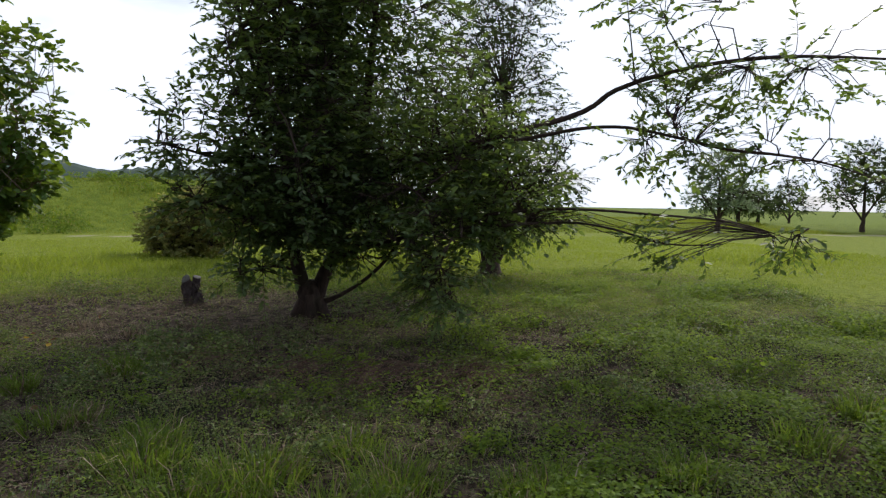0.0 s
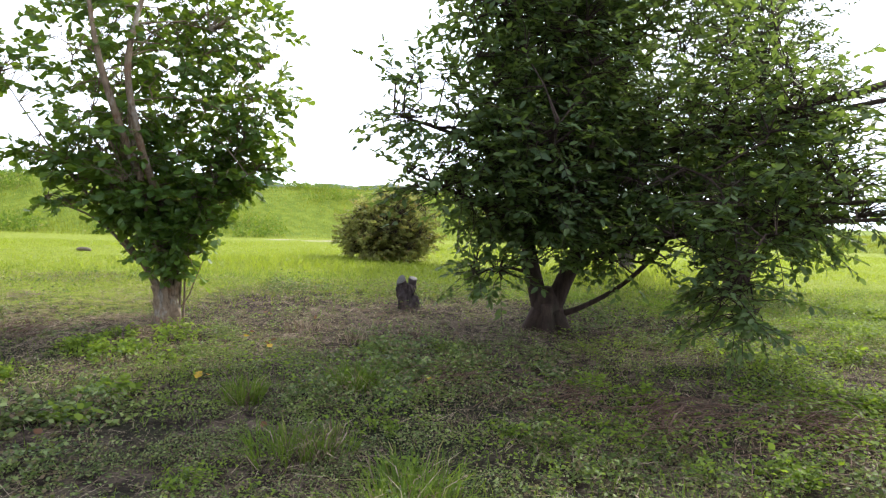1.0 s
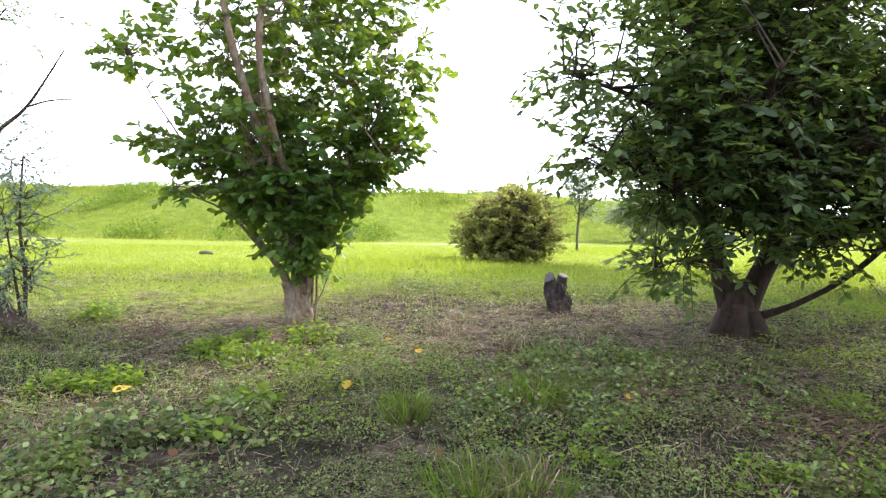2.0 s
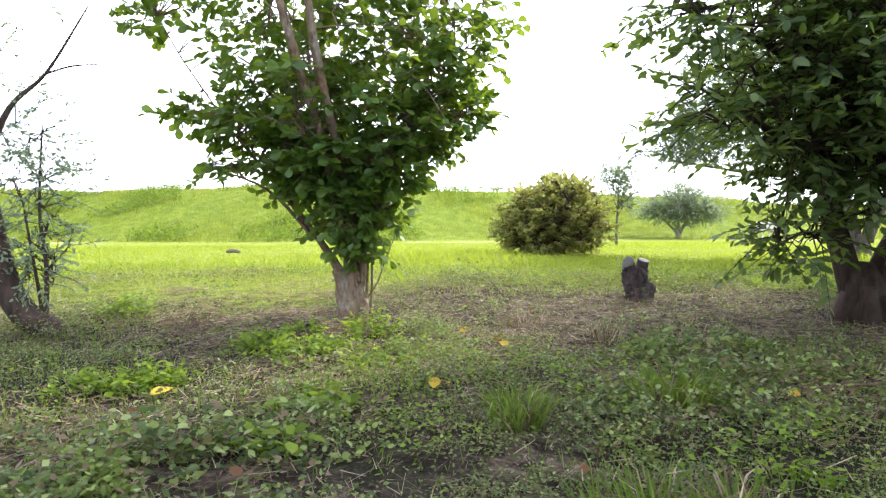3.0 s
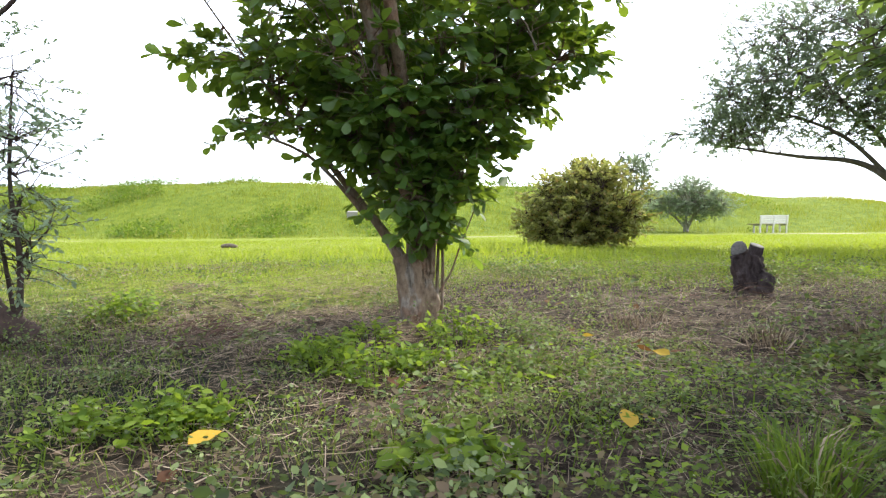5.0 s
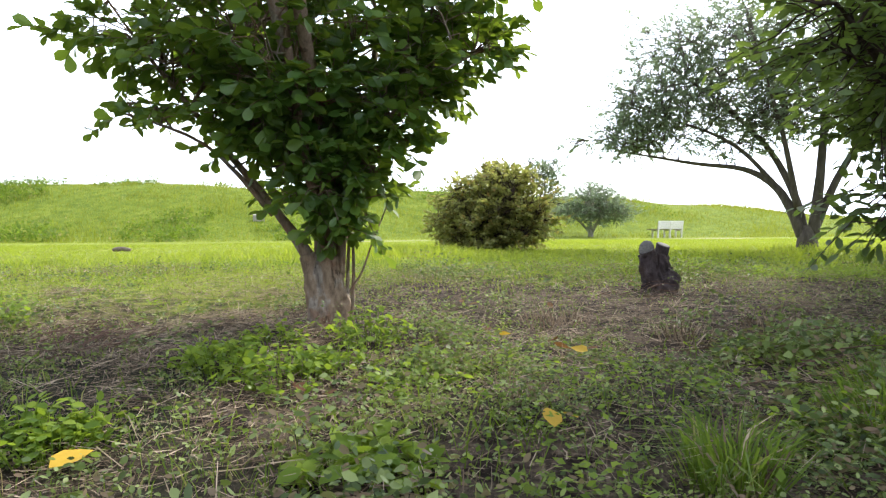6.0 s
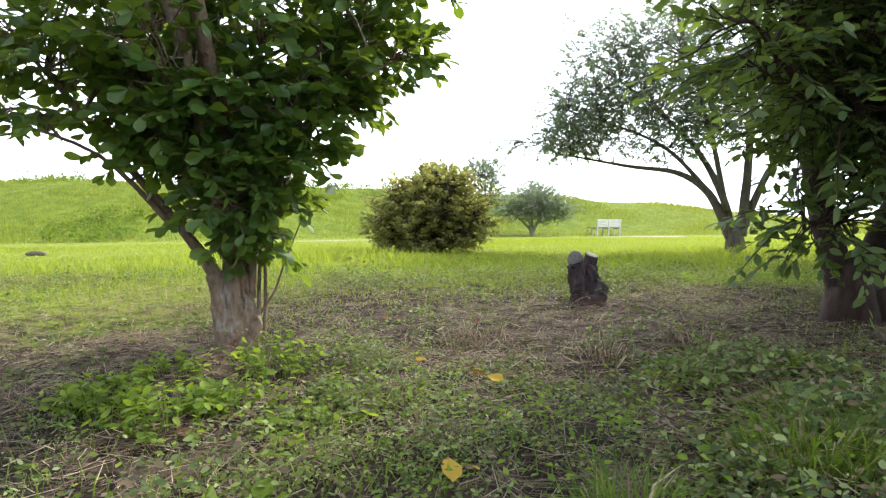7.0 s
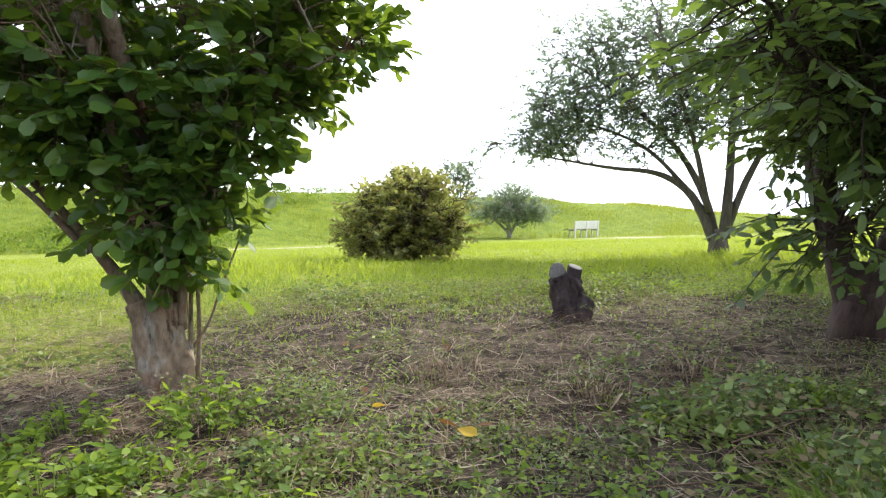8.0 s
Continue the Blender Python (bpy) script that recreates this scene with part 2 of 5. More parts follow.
M_STRAW = leaf_material("dry_straw", (0.045, 0.031, 0.022), (0.20, 0.142, 0.096), (0.50, 0.41, 0.30), (0.34, 0.27, 0.18), 0.8, 0.15, amount=0.15, blend=0.2)
M_DEAD = leaf_material("dead_leaf", (0.06, 0.03, 0.02), (0.12, 0.06, 0.034), (0.19, 0.11, 0.055), (0.4, 0.2, 0.05), 0.8, 0.15, amount=0.2)
M_DRY = leaf_material("dry_leaf", (0.09, 0.065, 0.045), (0.15, 0.11, 0.08), (0.22, 0.17, 0.12), (0.3, 0.22, 0.12), 0.8, 0.15, amount=0.15)
M_YELLOW = leaf_material("yellow_leaf", (0.35, 0.22, 0.03), (0.5, 0.33, 0.04), (0.6, 0.42, 0.08), (0.6, 0.42, 0.05), 0.7, 0.2, amount=0.3)
M_BARK_PALE = mottled_bark()
M_BARK_DARK = bark_material("dark_bark", (0.03, 0.022, 0.02), (0.105, 0.072, 0.06), (0.07, 0.065, 0.045), scale=16, depth=0.02)
M_BARK_LIGHT = bark_material("light_bark", (0.16, 0.15, 0.12), (0.42, 0.40, 0.34), (0.26, 0.27, 0.18), scale=16, depth=0.01)
M_BARK_GREY = bark_material("grey_bark", (0.06, 0.052, 0.045), (0.19, 0.165, 0.14), (0.09, 0.085, 0.06), scale=14, depth=0.015)
M_STUMP = bark_material("weathered_stump", (0.022, 0.017, 0.020), (0.14, 0.112, 0.115), (0.11, 0.075, 0.066), stretch=(1, 1, 0.5), scale=14, depth=0.03)
M_CUT = plain_material("cut_wood", (0.09, 0.085, 0.082), (0.21, 0.20, 0.19), 40)
M_BENCH = plain_material("weathered_plank", (0.55, 0.54, 0.52), (0.80, 0.79, 0.76), 30, stretch=(1, 6, 6))
M_CONCRETE = plain_material("concrete", (0.25, 0.24, 0.22), (0.42, 0.40, 0.37), 25)
# bluish distance haze is mixed into the green of the woods
M_HILL = plain_material("wooded_hill", (0.035, 0.06, 0.05), (0.075, 0.11, 0.085), 0.03, 0.95, depth=0.5)
M_BRUSH = plain_material("dead_brush", (0.085, 0.048, 0.036), (0.26, 0.165, 0.12), 30)
M_TWIG = plain_material("dry_twig", (0.10, 0.075, 0.055), (0.28, 0.23, 0.18), 30)

# ---- mesh helpers ----
rng = np.random.default_rng(7)


def solid(name, verts, faces, material, parent=None, label="", smooth=False):
    """One mesh object from vertices and equal-sided faces (an array, or a list of arrays)."""
    verts = np.asarray(verts, np.float32)
    groups = [np.asarray(f, np.int32) for f in (faces if isinstance(faces, list) else [faces]) if len(f)]
    me = bpy.data.meshes.new(name)
    me.vertices.add(len(verts))
    me.vertices.foreach_set("co", verts.ravel())
    loops = np.concatenate([g.ravel() for g in groups])
    sizes = np.concatenate([np.full(len(g), g.shape[1], np.int32) for g in groups])
    me.loops.add(len(loops))
    me.loops.foreach_set("vertex_index", loops)
    me.polygons.add(len(sizes))
    me.polygons.foreach_set("loop_start", np.concatenate([[0], np.cumsum(sizes)[:-1]]).astype(np.int32))
    me.update(calc_edges=True)
    if smooth:
        me.polygons.foreach_set("use_smooth", np.ones(len(sizes), bool))
    me.materials.append(material)
    ob = new(name, me)
    if parent:
        ob.parent = parent
    if label:
        ob["label"] = label
    return ob


def part(name, bm, material, parent, label=""):
    me = bpy.data.meshes.new(name)
    bm.to_mesh(me)
    bm.free()
    me.materials.append(material)
    ob = new(name, me)
    ob.parent = parent
    if label:
        ob["label"] = label
    return ob


def unit(v):
    return v / np.maximum(np.linalg.norm(v, axis=-1, keepdims=True), 1e-9)


def spline(points, radii, steps=5):
    """A smooth run of places and radii through the given ones."""
    p, r = np.array(points, float), np.array(radii, float)
    out, rad = [], []
    for i in range(len(p) - 1):
        a, b, c, d = p[max(i - 1, 0)], p[i], p[i + 1], p[min(i + 2, len(p) - 1)]
        for k in range(steps):
            t = k / steps
            out.append(0.5 * (2 * b + (c - a) * t + (2 * a - 5 * b + 4 * c - d) * t * t + (3 * b - a - 3 * c + d) * t**3))
            rad.append(r[i] + (r[i + 1] - r[i]) * t)
    out.append(p[-1])
    rad.append(r[-1])
    return np.array(out), np.array(rad)


def tube(points, radii, sides=10, rough=0.0, steps=5, flute=0.0):
    """A tapered, slightly lumpy limb round a smooth line, closed at both ends."""
    line, rad = spline(points, radii, steps)
    t = unit(np.gradient(line, axis=0))
    ref = np.array([0.3, 0.9, 0.1]) if abs(t[0] @ np.array([0.3, 0.9, 0.1])) < 0.8 else np.array([1.0, 0, 0])
    u = unit(np.cross(t, ref))
    v = np.cross(t, u)
    ang = np.arange(sides) * 2 * np.pi / sides
    ph = rng.random(4) * 6.28
    wob = 1 + rough * (np.sin(ang[None] * 2 + ph[0] + line[:, 2:3] * 3) * 0.6 + np.sin(ang[None] * 3 + ph[1] - line[:, 2:3] * 5) * 0.5 + rng.normal(0, 0.35, (len(line), sides)))
    wob += flute * np.cos(ang[None] * 5 + ph[2])
    ring = line[:, None] + rad[:, None, None] * wob[..., None] * (np.cos(ang)[None, :, None] * u[:, None] + np.sin(ang)[None, :, None] * v[:, None])
    verts = np.concatenate([ring.reshape(-1, 3), line[:1], line[-1:]])
    n = len(line)
    i, j = np.meshgrid(np.arange(n - 1), np.arange(sides), indexing="ij")
    a, b = i * sides + j, i * sides + (j + 1) % sides
    quads = np.stack([a, b, b + sides, a + sides], -1).reshape(-1, 4)
    j = np.arange(sides)
    caps = np.concatenate([np.stack([(j + 1) % sides, j, np.full(sides, n * sides)], -1), np.stack([(n - 1) * sides + j, (n - 1) * sides + (j + 1) % sides, np.full(sides, n * sides + 1)], -1)])
    return verts, quads, caps


def joined(pieces):
    """Several (verts, quads, tris) as one."""
    vs, qs, ts, off = [], [], [], 0
    for v, q, t in pieces:
        vs.append(v)
        qs.append(q + off)
        ts.append(t + off)
        off += len(v)
    return np.concatenate(vs), [np.concatenate(qs), np.concatenate(ts)]


def sticks(p0, p1, p2, r0, r2):
    """Many thin bent three-sided twigs at once."""
    n = len(p0)
    pts = np.stack([p0, p1, p2], 1)
    t = unit(p2 - p0)
    u = unit(np.cross(t, np.array([0.31, 0.52, 0.79])))
    v = np.cross(t, u)
    rad = np.stack([r0, (r0 + r2) / 2, r2], 1)
    ang = np.arange(3) * 2 * np.pi / 3
    ring = pts[:, :, None] + rad[:, :, None, None] * (np.cos(ang)[None, None, :, None] * u[:, None, None] + np.sin(ang)[None, None, :, None] * v[:, None, None])
    verts = ring.reshape(-1, 3)
    base = (np.arange(n) * 9)[:, None, None]
    k, j = np.meshgrid(np.arange(2), np.arange(3), indexing="ij")
    q = np.stack([k * 3 + j, k * 3 + (j + 1) % 3, k * 3 + 3 + (j + 1) % 3, k * 3 + 3 + j], -1).reshape(1, 6, 4)
    return verts, (base + q).reshape(-1, 4)


LEAF_OVAL = np.array([(0, 0, 0), (-0.40, 0.30, 0.07), (-0.36, 0.68, 0.05), (0, 1, -0.06), (0.36, 0.68, 0.05), (0.40, 0.30, 0.07)])
LEAF_BROAD = np.array([(0, 0, 0), (-0.22, 0.25, 0.04), (-0.43, 0.55, 0.09), (-0.38, 0.83, 0.07), (0, 1, -0.06), (0.38, 0.83, 0.07), (0.43, 0.55, 0.09), (0.22, 0.25, 0.04)])


LEAF_KITE = np.array([(0, 0, 0), (-0.46, 0.38, 0.10), (0, 1, -0.04), (0.46, 0.38, 0.10)])
LEAF_CURL = np.array([(0, 0, 0), (-0.25, 0.22, 0.16), (-0.40, 0.52, 0.34), (-0.30, 0.80, 0.30), (0, 1, 0.22), (0.34, 0.82, 0.10), (0.42, 0.55, 0.16), (0.22, 0.25, 0.10)])
LEAF_SMALL = np.array([(0, 0, 0), (-0.42, 0.52, 0.10), (0, 1, 0.0), (0.42, 0.52, 0.10)])


def leaves(pos, way, up, length, width, form=LEAF_OVAL):
    """Many folded leaves: two quads each, meeting at the midrib."""
    y = unit(way)
    x = unit(np.cross(y, up))
    z = np.cross(x, y)
    loc = form[None]
    L, W = length[:, None, None], width[:, None, None]
    bend = rng.normal(0, 0.12, (len(pos), 1, 1))
    v = pos[:, None] + x[:, None] * loc[..., 0:1] * W + y[:, None] * loc[..., 1:2] * L + z[:, None] * (loc[..., 2:3] * W + bend * loc[..., 1:2] ** 2 * L)
    base = (np.arange(len(pos)) * len(form))[:, None, None]
    h = len(form) // 2
    f = np.array([[0, *range(h, 0, -1)], [0, *range(2 * h - 1, h - 1, -1)]])[None]
    return v.reshape(-1, 3), (base + f).reshape(-1, f.shape[2])


def blades(root, height, width, lean, bend):
    """Grass blades: a quad and a tip triangle each, bending over."""
    n = len(root)
    ang = rng.random(n) * 6.2832
    side = np.stack([np.cos(ang), np.sin(ang), np.zeros(n)], -1)
    out = np.stack([np.cos(lean), np.sin(lean), np.zeros(n)], -1)
    h, w, b = height[:, None], width[:, None] / 2, bend[:, None]
    m = root + out * h * b * 0.35 + np.array([0, 0, 1.0]) * h * 0.6
    t = root + out * h * b + np.array([0, 0, 1.0]) * h * (1 - 0.35 * np.minimum(b, 1.6))
    v = np.stack([root - side * w, root + side * w, m + side * w * 0.8, m - side * w * 0.8, t], 1).reshape(-1, 3)
    base = (np.arange(n) * 5)[:, None]
    return v, [base + np.array([[0, 1, 2, 3]]), base + np.array([[3, 2, 4]])]


def spears(root, height, width, lean, bend):
    """Simple grass blades, one leaning triangle each."""
    n = len(root)
    ang = rng.random(n) * 6.2832
    side = np.stack([np.cos(ang), np.sin(ang), np.zeros(n)], -1) * width[:, None] * 0.6
    tip = root + np.stack([np.cos(lean) * bend * 0.7, np.sin(lean) * bend * 0.7, np.ones(n)], -1) * (height * 0.85)[:, None]
    return np.stack([root - side, root + side, tip], 1).reshape(-1, 3), np.arange(n * 3).reshape(-1, 3)


# ---- the lie of the land ----
CREST_W = np.array([-400.0, -34, -18, -8, -1, 6, 13.5, 20, 26, 32, 45, 60, 400])
CREST_Z = np.array([3.5, 3.6, 3.7, 3.4, 3.5, 3.25, 2.9, 2.35, 1.8, 1.35, 0.95, 0.7, 0.5])


def step(v, a, b):
    t = np.clip((v - a) / (b - a), 0, 1)
    return t * t * (3 - 2 * t)


def plan_sw(x, y):
    return (x - PIV[0]) * FWD[0] + (y - PIV[1]) * FWD[1], (x - PIV[0]) * SIDE[0] + (y - PIV[1]) * SIDE[1]


def foot_of_bank(w):
    return 24.5 + 6.0 * step(w, -14, 6)


def land(x, y):
    """Height of the ground: a gentle rise under the trees, a level field, a grassy bank."""
    x, y = np.asarray(x, float), np.asarray(y, float)
    s, w = plan_sw(x, y)
    g = 0.0489
    z = 0.45 - g * 1.5 * np.logaddexp(0, (9.2 - s) / 1.5) + g * 2 * np.logaddexp(0, (-14 - s) / 2)
    bumpy = 0.022 * np.sin(1.7 * x + 0.6 * y) * np.sin(1.3 * y - 0.8 * x + 1) + 0.014 * np.sin(3.9 * x + 1) * np.sin(4.3 * y + 2)
    z = z + bumpy * (1 - step(np.abs(s), 14, 22))
    crest = np.interp(w, CREST_W, CREST_Z) + 0.06 * np.sin(w * 0.7) + 0.05 * np.sin(w * 0.31 + 1)
    foot = foot_of_bank(w)
    up = step(s, foot, foot + 14) * 0.55 + step(s, foot, foot + 12) * 0.45
    z = z + (crest - 0.45) * up
    return z - (crest + 2.0) * step(s, 46, 80)


def axis(inner, step_in, mid, step_mid, ratio=1.35, far=3200.0):
    a = list(np.arange(0, inner, step_in)) + list(np.arange(inner, mid, step_mid))
    while a[-1] < far:
        a.append(a[-1] + max(step_mid, (a[-1] - mid) * (ratio - 1) + step_mid))
    return np.array(a)


def build_ground():
    half = axis(14, 0.3, 62, 0.9)
    s = np.concatenate([-half[:0:-1], half])
    s = s[s > -900]
    half = axis(14, 0.3, 70, 1.6)
    w = np.concatenate([-half[:0:-1], half])
    S, W = np.meshgrid(s, w, indexing="ij")
    x = PIV[0] + S * FWD[0] + W * SIDE[0]
    y = PIV[1] + S * FWD[1] + W * SIDE[1]
    v = np.stack([x, y, land(x, y)], -1).reshape(-1, 3)
    n = len(w)
    i, j = np.meshgrid(np.arange(len(s) - 1), np.arange(n - 1), indexing="ij")
    a = (i * n + j).ravel()
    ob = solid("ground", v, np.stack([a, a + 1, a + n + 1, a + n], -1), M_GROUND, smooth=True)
    return tagged(ob, "turf and bare soil rising to a grassy bank", "ground", kind="structure")


build_ground()


def build_hills():
    """A wooded ridge far behind the bank."""
    az = np.radians(np.linspace(-85, 8, 190))
    d = 1500.0
    h = 86 + 7 * np.sin(az * 9 + 1) + 5 * np.sin(az * 23 + 2) + 4 * np.sin(az * 61) + rng.normal(0, 1.6, len(az))
    h = h * (1 - step(np.degrees(az), -14, 6) * 0.85) - 20 * step(-np.degrees(az), 28, 50)
    rows = []
    for k, (dd, f) in enumerate(((0, 0.0), (60, 0.55), (130, 0.85), (200, 1.0), (420, 0.3))):
        r = d + dd
        rows.append(np.stack([np.sin(az) * r, np.cos(az) * r, h * f - 6], -1))
    v = np.concatenate(rows)
    n = len(az)
    i, j = np.meshgrid(np.arange(4), np.arange(n - 1), indexing="ij")
    a = (i * n + j).ravel()
    return tagged(solid("hills", v, np.stack([a, a + 1, a + n + 1, a + n], -1), M_HILL, smooth=True), "low wooded hills in bluish haze", "hills", kind="structure")


build_hills()


# ---- trees ----
def fused_bole(stems, top, knots, rough=1.0):
    """A trunk of several stems grown together: creases between them, knots with a hollow eye."""
    zs, na = np.linspace(-0.15, top, 60), 96
    th = np.arange(na) * 2 * np.pi / na
    d = np.stack([np.cos(th), np.sin(th)], -1)
    R = np.zeros((len(zs), na))
    for stem in stems:
        st = np.array(stem, float)
        cx, cy, rr = (np.interp(zs, st[:, 2], st[:, k]) for k in (0, 1, 3))
        b = cx[:, None] * d[None, :, 0] + cy[:, None] * d[None, :, 1]
        disc = b * b - (cx**2 + cy**2 - rr**2)[:, None]
        R = np.maximum(R, np.where(disc > 0, b + np.sqrt(np.maximum(disc, 0)), 0.05))
    lump = 0.010 * np.sin(th[None] * 3 + zs[:, None] * 11) + 0.007 * np.sin(th[None] * 7 - zs[:, None] * 17 + 1) + 0.005 * np.sin(th[None] * 13 + zs[:, None] * 31)
    R = R + rough * (lump + rng.normal(0, 0.0022, R.shape))
    for ang, z, size, deep in knots:
        dist = np.hypot(((th[None] - radians(ang) + np.pi) % (2 * np.pi) - np.pi) * 0.17, (zs[:, None] - z) * 0.8)
        R += deep * np.exp(-((dist / (size * 1.5)) ** 2)) - 2.0 * deep * np.exp(-((dist / (size * 0.6)) ** 2))
    R[-4:] *= np.linspace(0.93, 0.45, 4)[:, None]
    v = np.stack([R * d[None, :, 0], R * d[None, :, 1], np.repeat(zs[:, None], na, 1)], -1).reshape(-1, 3)
    v = np.concatenate([v, [[0, 0, -0.15], [0, 0, top - 0.04]]])
    n = len(zs)
    i, j = np.meshgrid(np.arange(n - 1), np.arange(na), indexing="ij")
    a, b = i * na + j, i * na + (j + 1) % na
    j = np.arange(na)
    caps = np.concatenate([np.stack([(j + 1) % na, j, np.full(na, n * na)], -1), np.stack([(n - 1) * na + j, (n - 1) * na + (j + 1) % na, np.full(na, n * na + 1)], -1)])
    return v, np.stack([a, b, b + na, a + na], -1).reshape(-1, 4), caps


def tree(name, label, category, base, axis_deg, trunk, limbs, blobs, leaf, leaf_mat, bark, form=LEAF_OVAL, flat=0.7, per=11, spray=0.42, droop=0.25, group="", sides=10, twig_r=0.006, flare=None, lift=0.0, singles=0, single_way=(0, -1, 0), bole=None, scale=1.0):
    """A tree from its limbs (across, away, up, radius) and the parts of its crown (centre, radii, number of sprays)."""
    bx, by = base
    root = new(name)
    root.location = (bx, by, float(land(bx, by)))
    root.scale = (scale, scale, scale)
    tagged(root, label, category, group)
    a = radians(axis_deg)
    ex, ey = np.array([math.cos(a), math.sin(a), 0]), np.array([-math.sin(a), math.cos(a), 0])
    ez = np.array([0, 0, 1.0])

    def place(p):
        p = np.asarray(p, float)
        return p[..., 0:1] * ex + p[..., 1:2] * ey + p[..., 2:3] * ez

    t = np.array(trunk, float)
    pieces = [tube(place(t[:, :3]), t[:, 3], 20, 0.05, 6, 0.03)]
    if bole:
        v, q, c = fused_bole(*bole)
        pieces = [(place(v), q, c)]
    for f in flare or ():
        f = np.array(f, float)
        pieces.append(tube(place(f[:, :3]), f[:, 3], 10, 0.06))
    v, f = joined(pieces)
    solid("trunk", v, f, bark, root, smooth=True)
    nodes = [spline(place(t[:, :3]), t[:, 3], 5)[0][2:]]
    for l in limbs:
        l = np.array(l, float)
        v, q, c = tube(place(l[:, :3]), l[:, 3], sides if l[0, 3] > 0.04 else 6, 0.05)
        solid("limb", v, [q, c], bark, root, smooth=True)
        nodes.append(spline(place(l[:, :3]), l[:, 3], 6)[0][2:])
    nodes = np.concatenate(nodes)
    # sprays
    ps, es = [], []
    for (cx, cy, cz, rx, ry, rz, count) in blobs:
        d = unit(rng.normal(0, 1, (count, 3)))
        r = rng.random((count, 1)) ** 0.45 * (1 + 0.16 * np.sin(d[:, :1] * 7 + cz) + rng.normal(0, 0.07, (count, 1)))
        ps.append(place(np.array([cx, cy, cz]) + d * r * np.array([rx, ry, rz])))
        es.append(place(d))
    p, e = np.concatenate(ps), np.concatenate(es)
    keep = p[:, 2] > 0.15
    p, e = p[keep], e[keep]
    # secondary branches reach from the limbs into the crown; sprays grow from these
    pick = rng.permutation(len(p))[: max(6, len(p) // 11)]
    ends = p[pick]
    dist = np.linalg.norm(ends[:, None] - nodes[None], axis=2) + 0.7 * np.maximum(nodes[None, :, 2] - ends[:, None, 2], 0) + rng.random((len(ends), len(nodes))) * 0.5
    start = nodes[dist.argmin(1)]
    knee = (start + ends) / 2 + rng.normal(0, 0.10, ends.shape) + np.array([0, 0, 0.12]) * np.linalg.norm(ends - start, axis=1, keepdims=True)
    v0, q0 = sticks(start, knee, ends, np.full(len(ends), twig_r * 2.6), np.full(len(ends), twig_r * 1.2))
    joints = np.concatenate([start * (1 - k) ** 2 + 2 * knee * k * (1 - k) + ends * k * k for k in (0.3, 0.45, 0.6, 0.75, 0.9)])
    near = np.empty_like(p)
    for c in range(0, len(p), 400):
        dist = np.linalg.norm(p[c : c + 400, None] - joints[None], axis=2) + 0.4 * np.maximum(joints[None, :, 2] - p[c : c + 400, None, 2], 0)
        near[c : c + 400] = joints[dist.argmin(1)]
    arm = p - near
    d = unit(unit(arm) + 0.5 * e + rng.normal(0, 0.35, p.shape) + np.array([0, 0, -droop + lift]))
    d[:, 2] *= 1 - flat * 0.5
    d = unit(d)
    size = spray * rng.uniform(0.6, 1.25, len(p))
    mid = (near + p) / 2 + np.array([0, 0, 0.10]) * np.linalg.norm(arm, axis=1, keepdims=True) + rng.normal(0, 0.05, p.shape)
    v1, q1 = sticks(near, mid, p, np.full(len(p), twig_r * 1.5), np.full(len(p), twig_r))
    end = p + d * size[:, None] - np.array([0, 0, 1.0]) * (droop * 0.35 * size)[:, None]
    v2, q2 = sticks(p, p + d * size[:, None] * 0.5, end, np.full(len(p), twig_r), np.full(len(p), twig_r * 0.4))
    solid("branching", np.concatenate([v1, v2, v0]), np.concatenate([q1, q2 + len(v1), q0 + len(v1) + len(v2)]), bark, root)["kind"] = "stuff"
    # leaves, alternate along each spray
    k = np.tile(np.arange(per), len(p))
    i = np.repeat(np.arange(len(p)), per)
    u = (k + 0.6 + rng.normal(0, 0.2, len(k))) / per
    curve = p[i] * ((1 - u) ** 2)[:, None] + 2 * (p[i] + d[i] * size[i, None] * 0.5) * (u * (1 - u))[:, None] + end[i] * (u**2)[:, None]
    sidev = unit(np.cross(d[i], np.array([0, 0, 1.0])) + 1e-6)
    sign = np.where(k % 2 == 0, 1.0, -1.0)[:, None]
    way = d[i] * 0.55 + sidev * sign * (0.95 - 0.5 * u[:, None]) + rng.normal(0, 0.28, curve.shape) - np.array([0, 0, 1.0]) * droop * 0.8
    up = np.array([0, 0, 1.0]) + rng.normal(0, 0.9 - 0.6 * flat, curve.shape) + 0.3 * e[i]
    L = leaf[0] * rng.uniform(0.6, 1.15, len(k))
    W = L * leaf[1] * rng.uniform(0.85, 1.1, len(k))
    single = np.zeros(len(k), bool)
    if singles:
        # the leaves that hang out furthest towards the walk are pieces of their own
        single[np.argsort(-(curve @ np.array(single_way)))[:singles]] = True
        one = np.zeros((1, 3))
        kinds = [leaves(one, np.array([[0, 1.0, 0]]), np.array([[0, 0, 1.0]]), np.ones(1), np.ones(1), form) for _ in range(4)]
        kinds = [solid("leaf", v, q, leaf_mat, root) for v, q in kinds]
        y = unit(way[single])
        x = unit(np.cross(y, up[single]))
        z = np.cross(x, y)
        for n, (px, vx, vy, vz, l, w) in enumerate(zip(curve[single], x, y, z, L[single], W[single])):
            ob = kinds[n] if n < 4 else kinds[n % 4].copy()
            if n >= 4:
                scene.collection.objects.link(ob)
            ob.matrix_basis = Matrix(((vx[0] * w, vy[0] * l, vz[0] * w, px[0]), (vx[1] * w, vy[1] * l, vz[1] * w, px[1]), (vx[2] * w, vy[2] * l, vz[2] * w, px[2]), (0, 0, 0, 1)))
    m = ~single
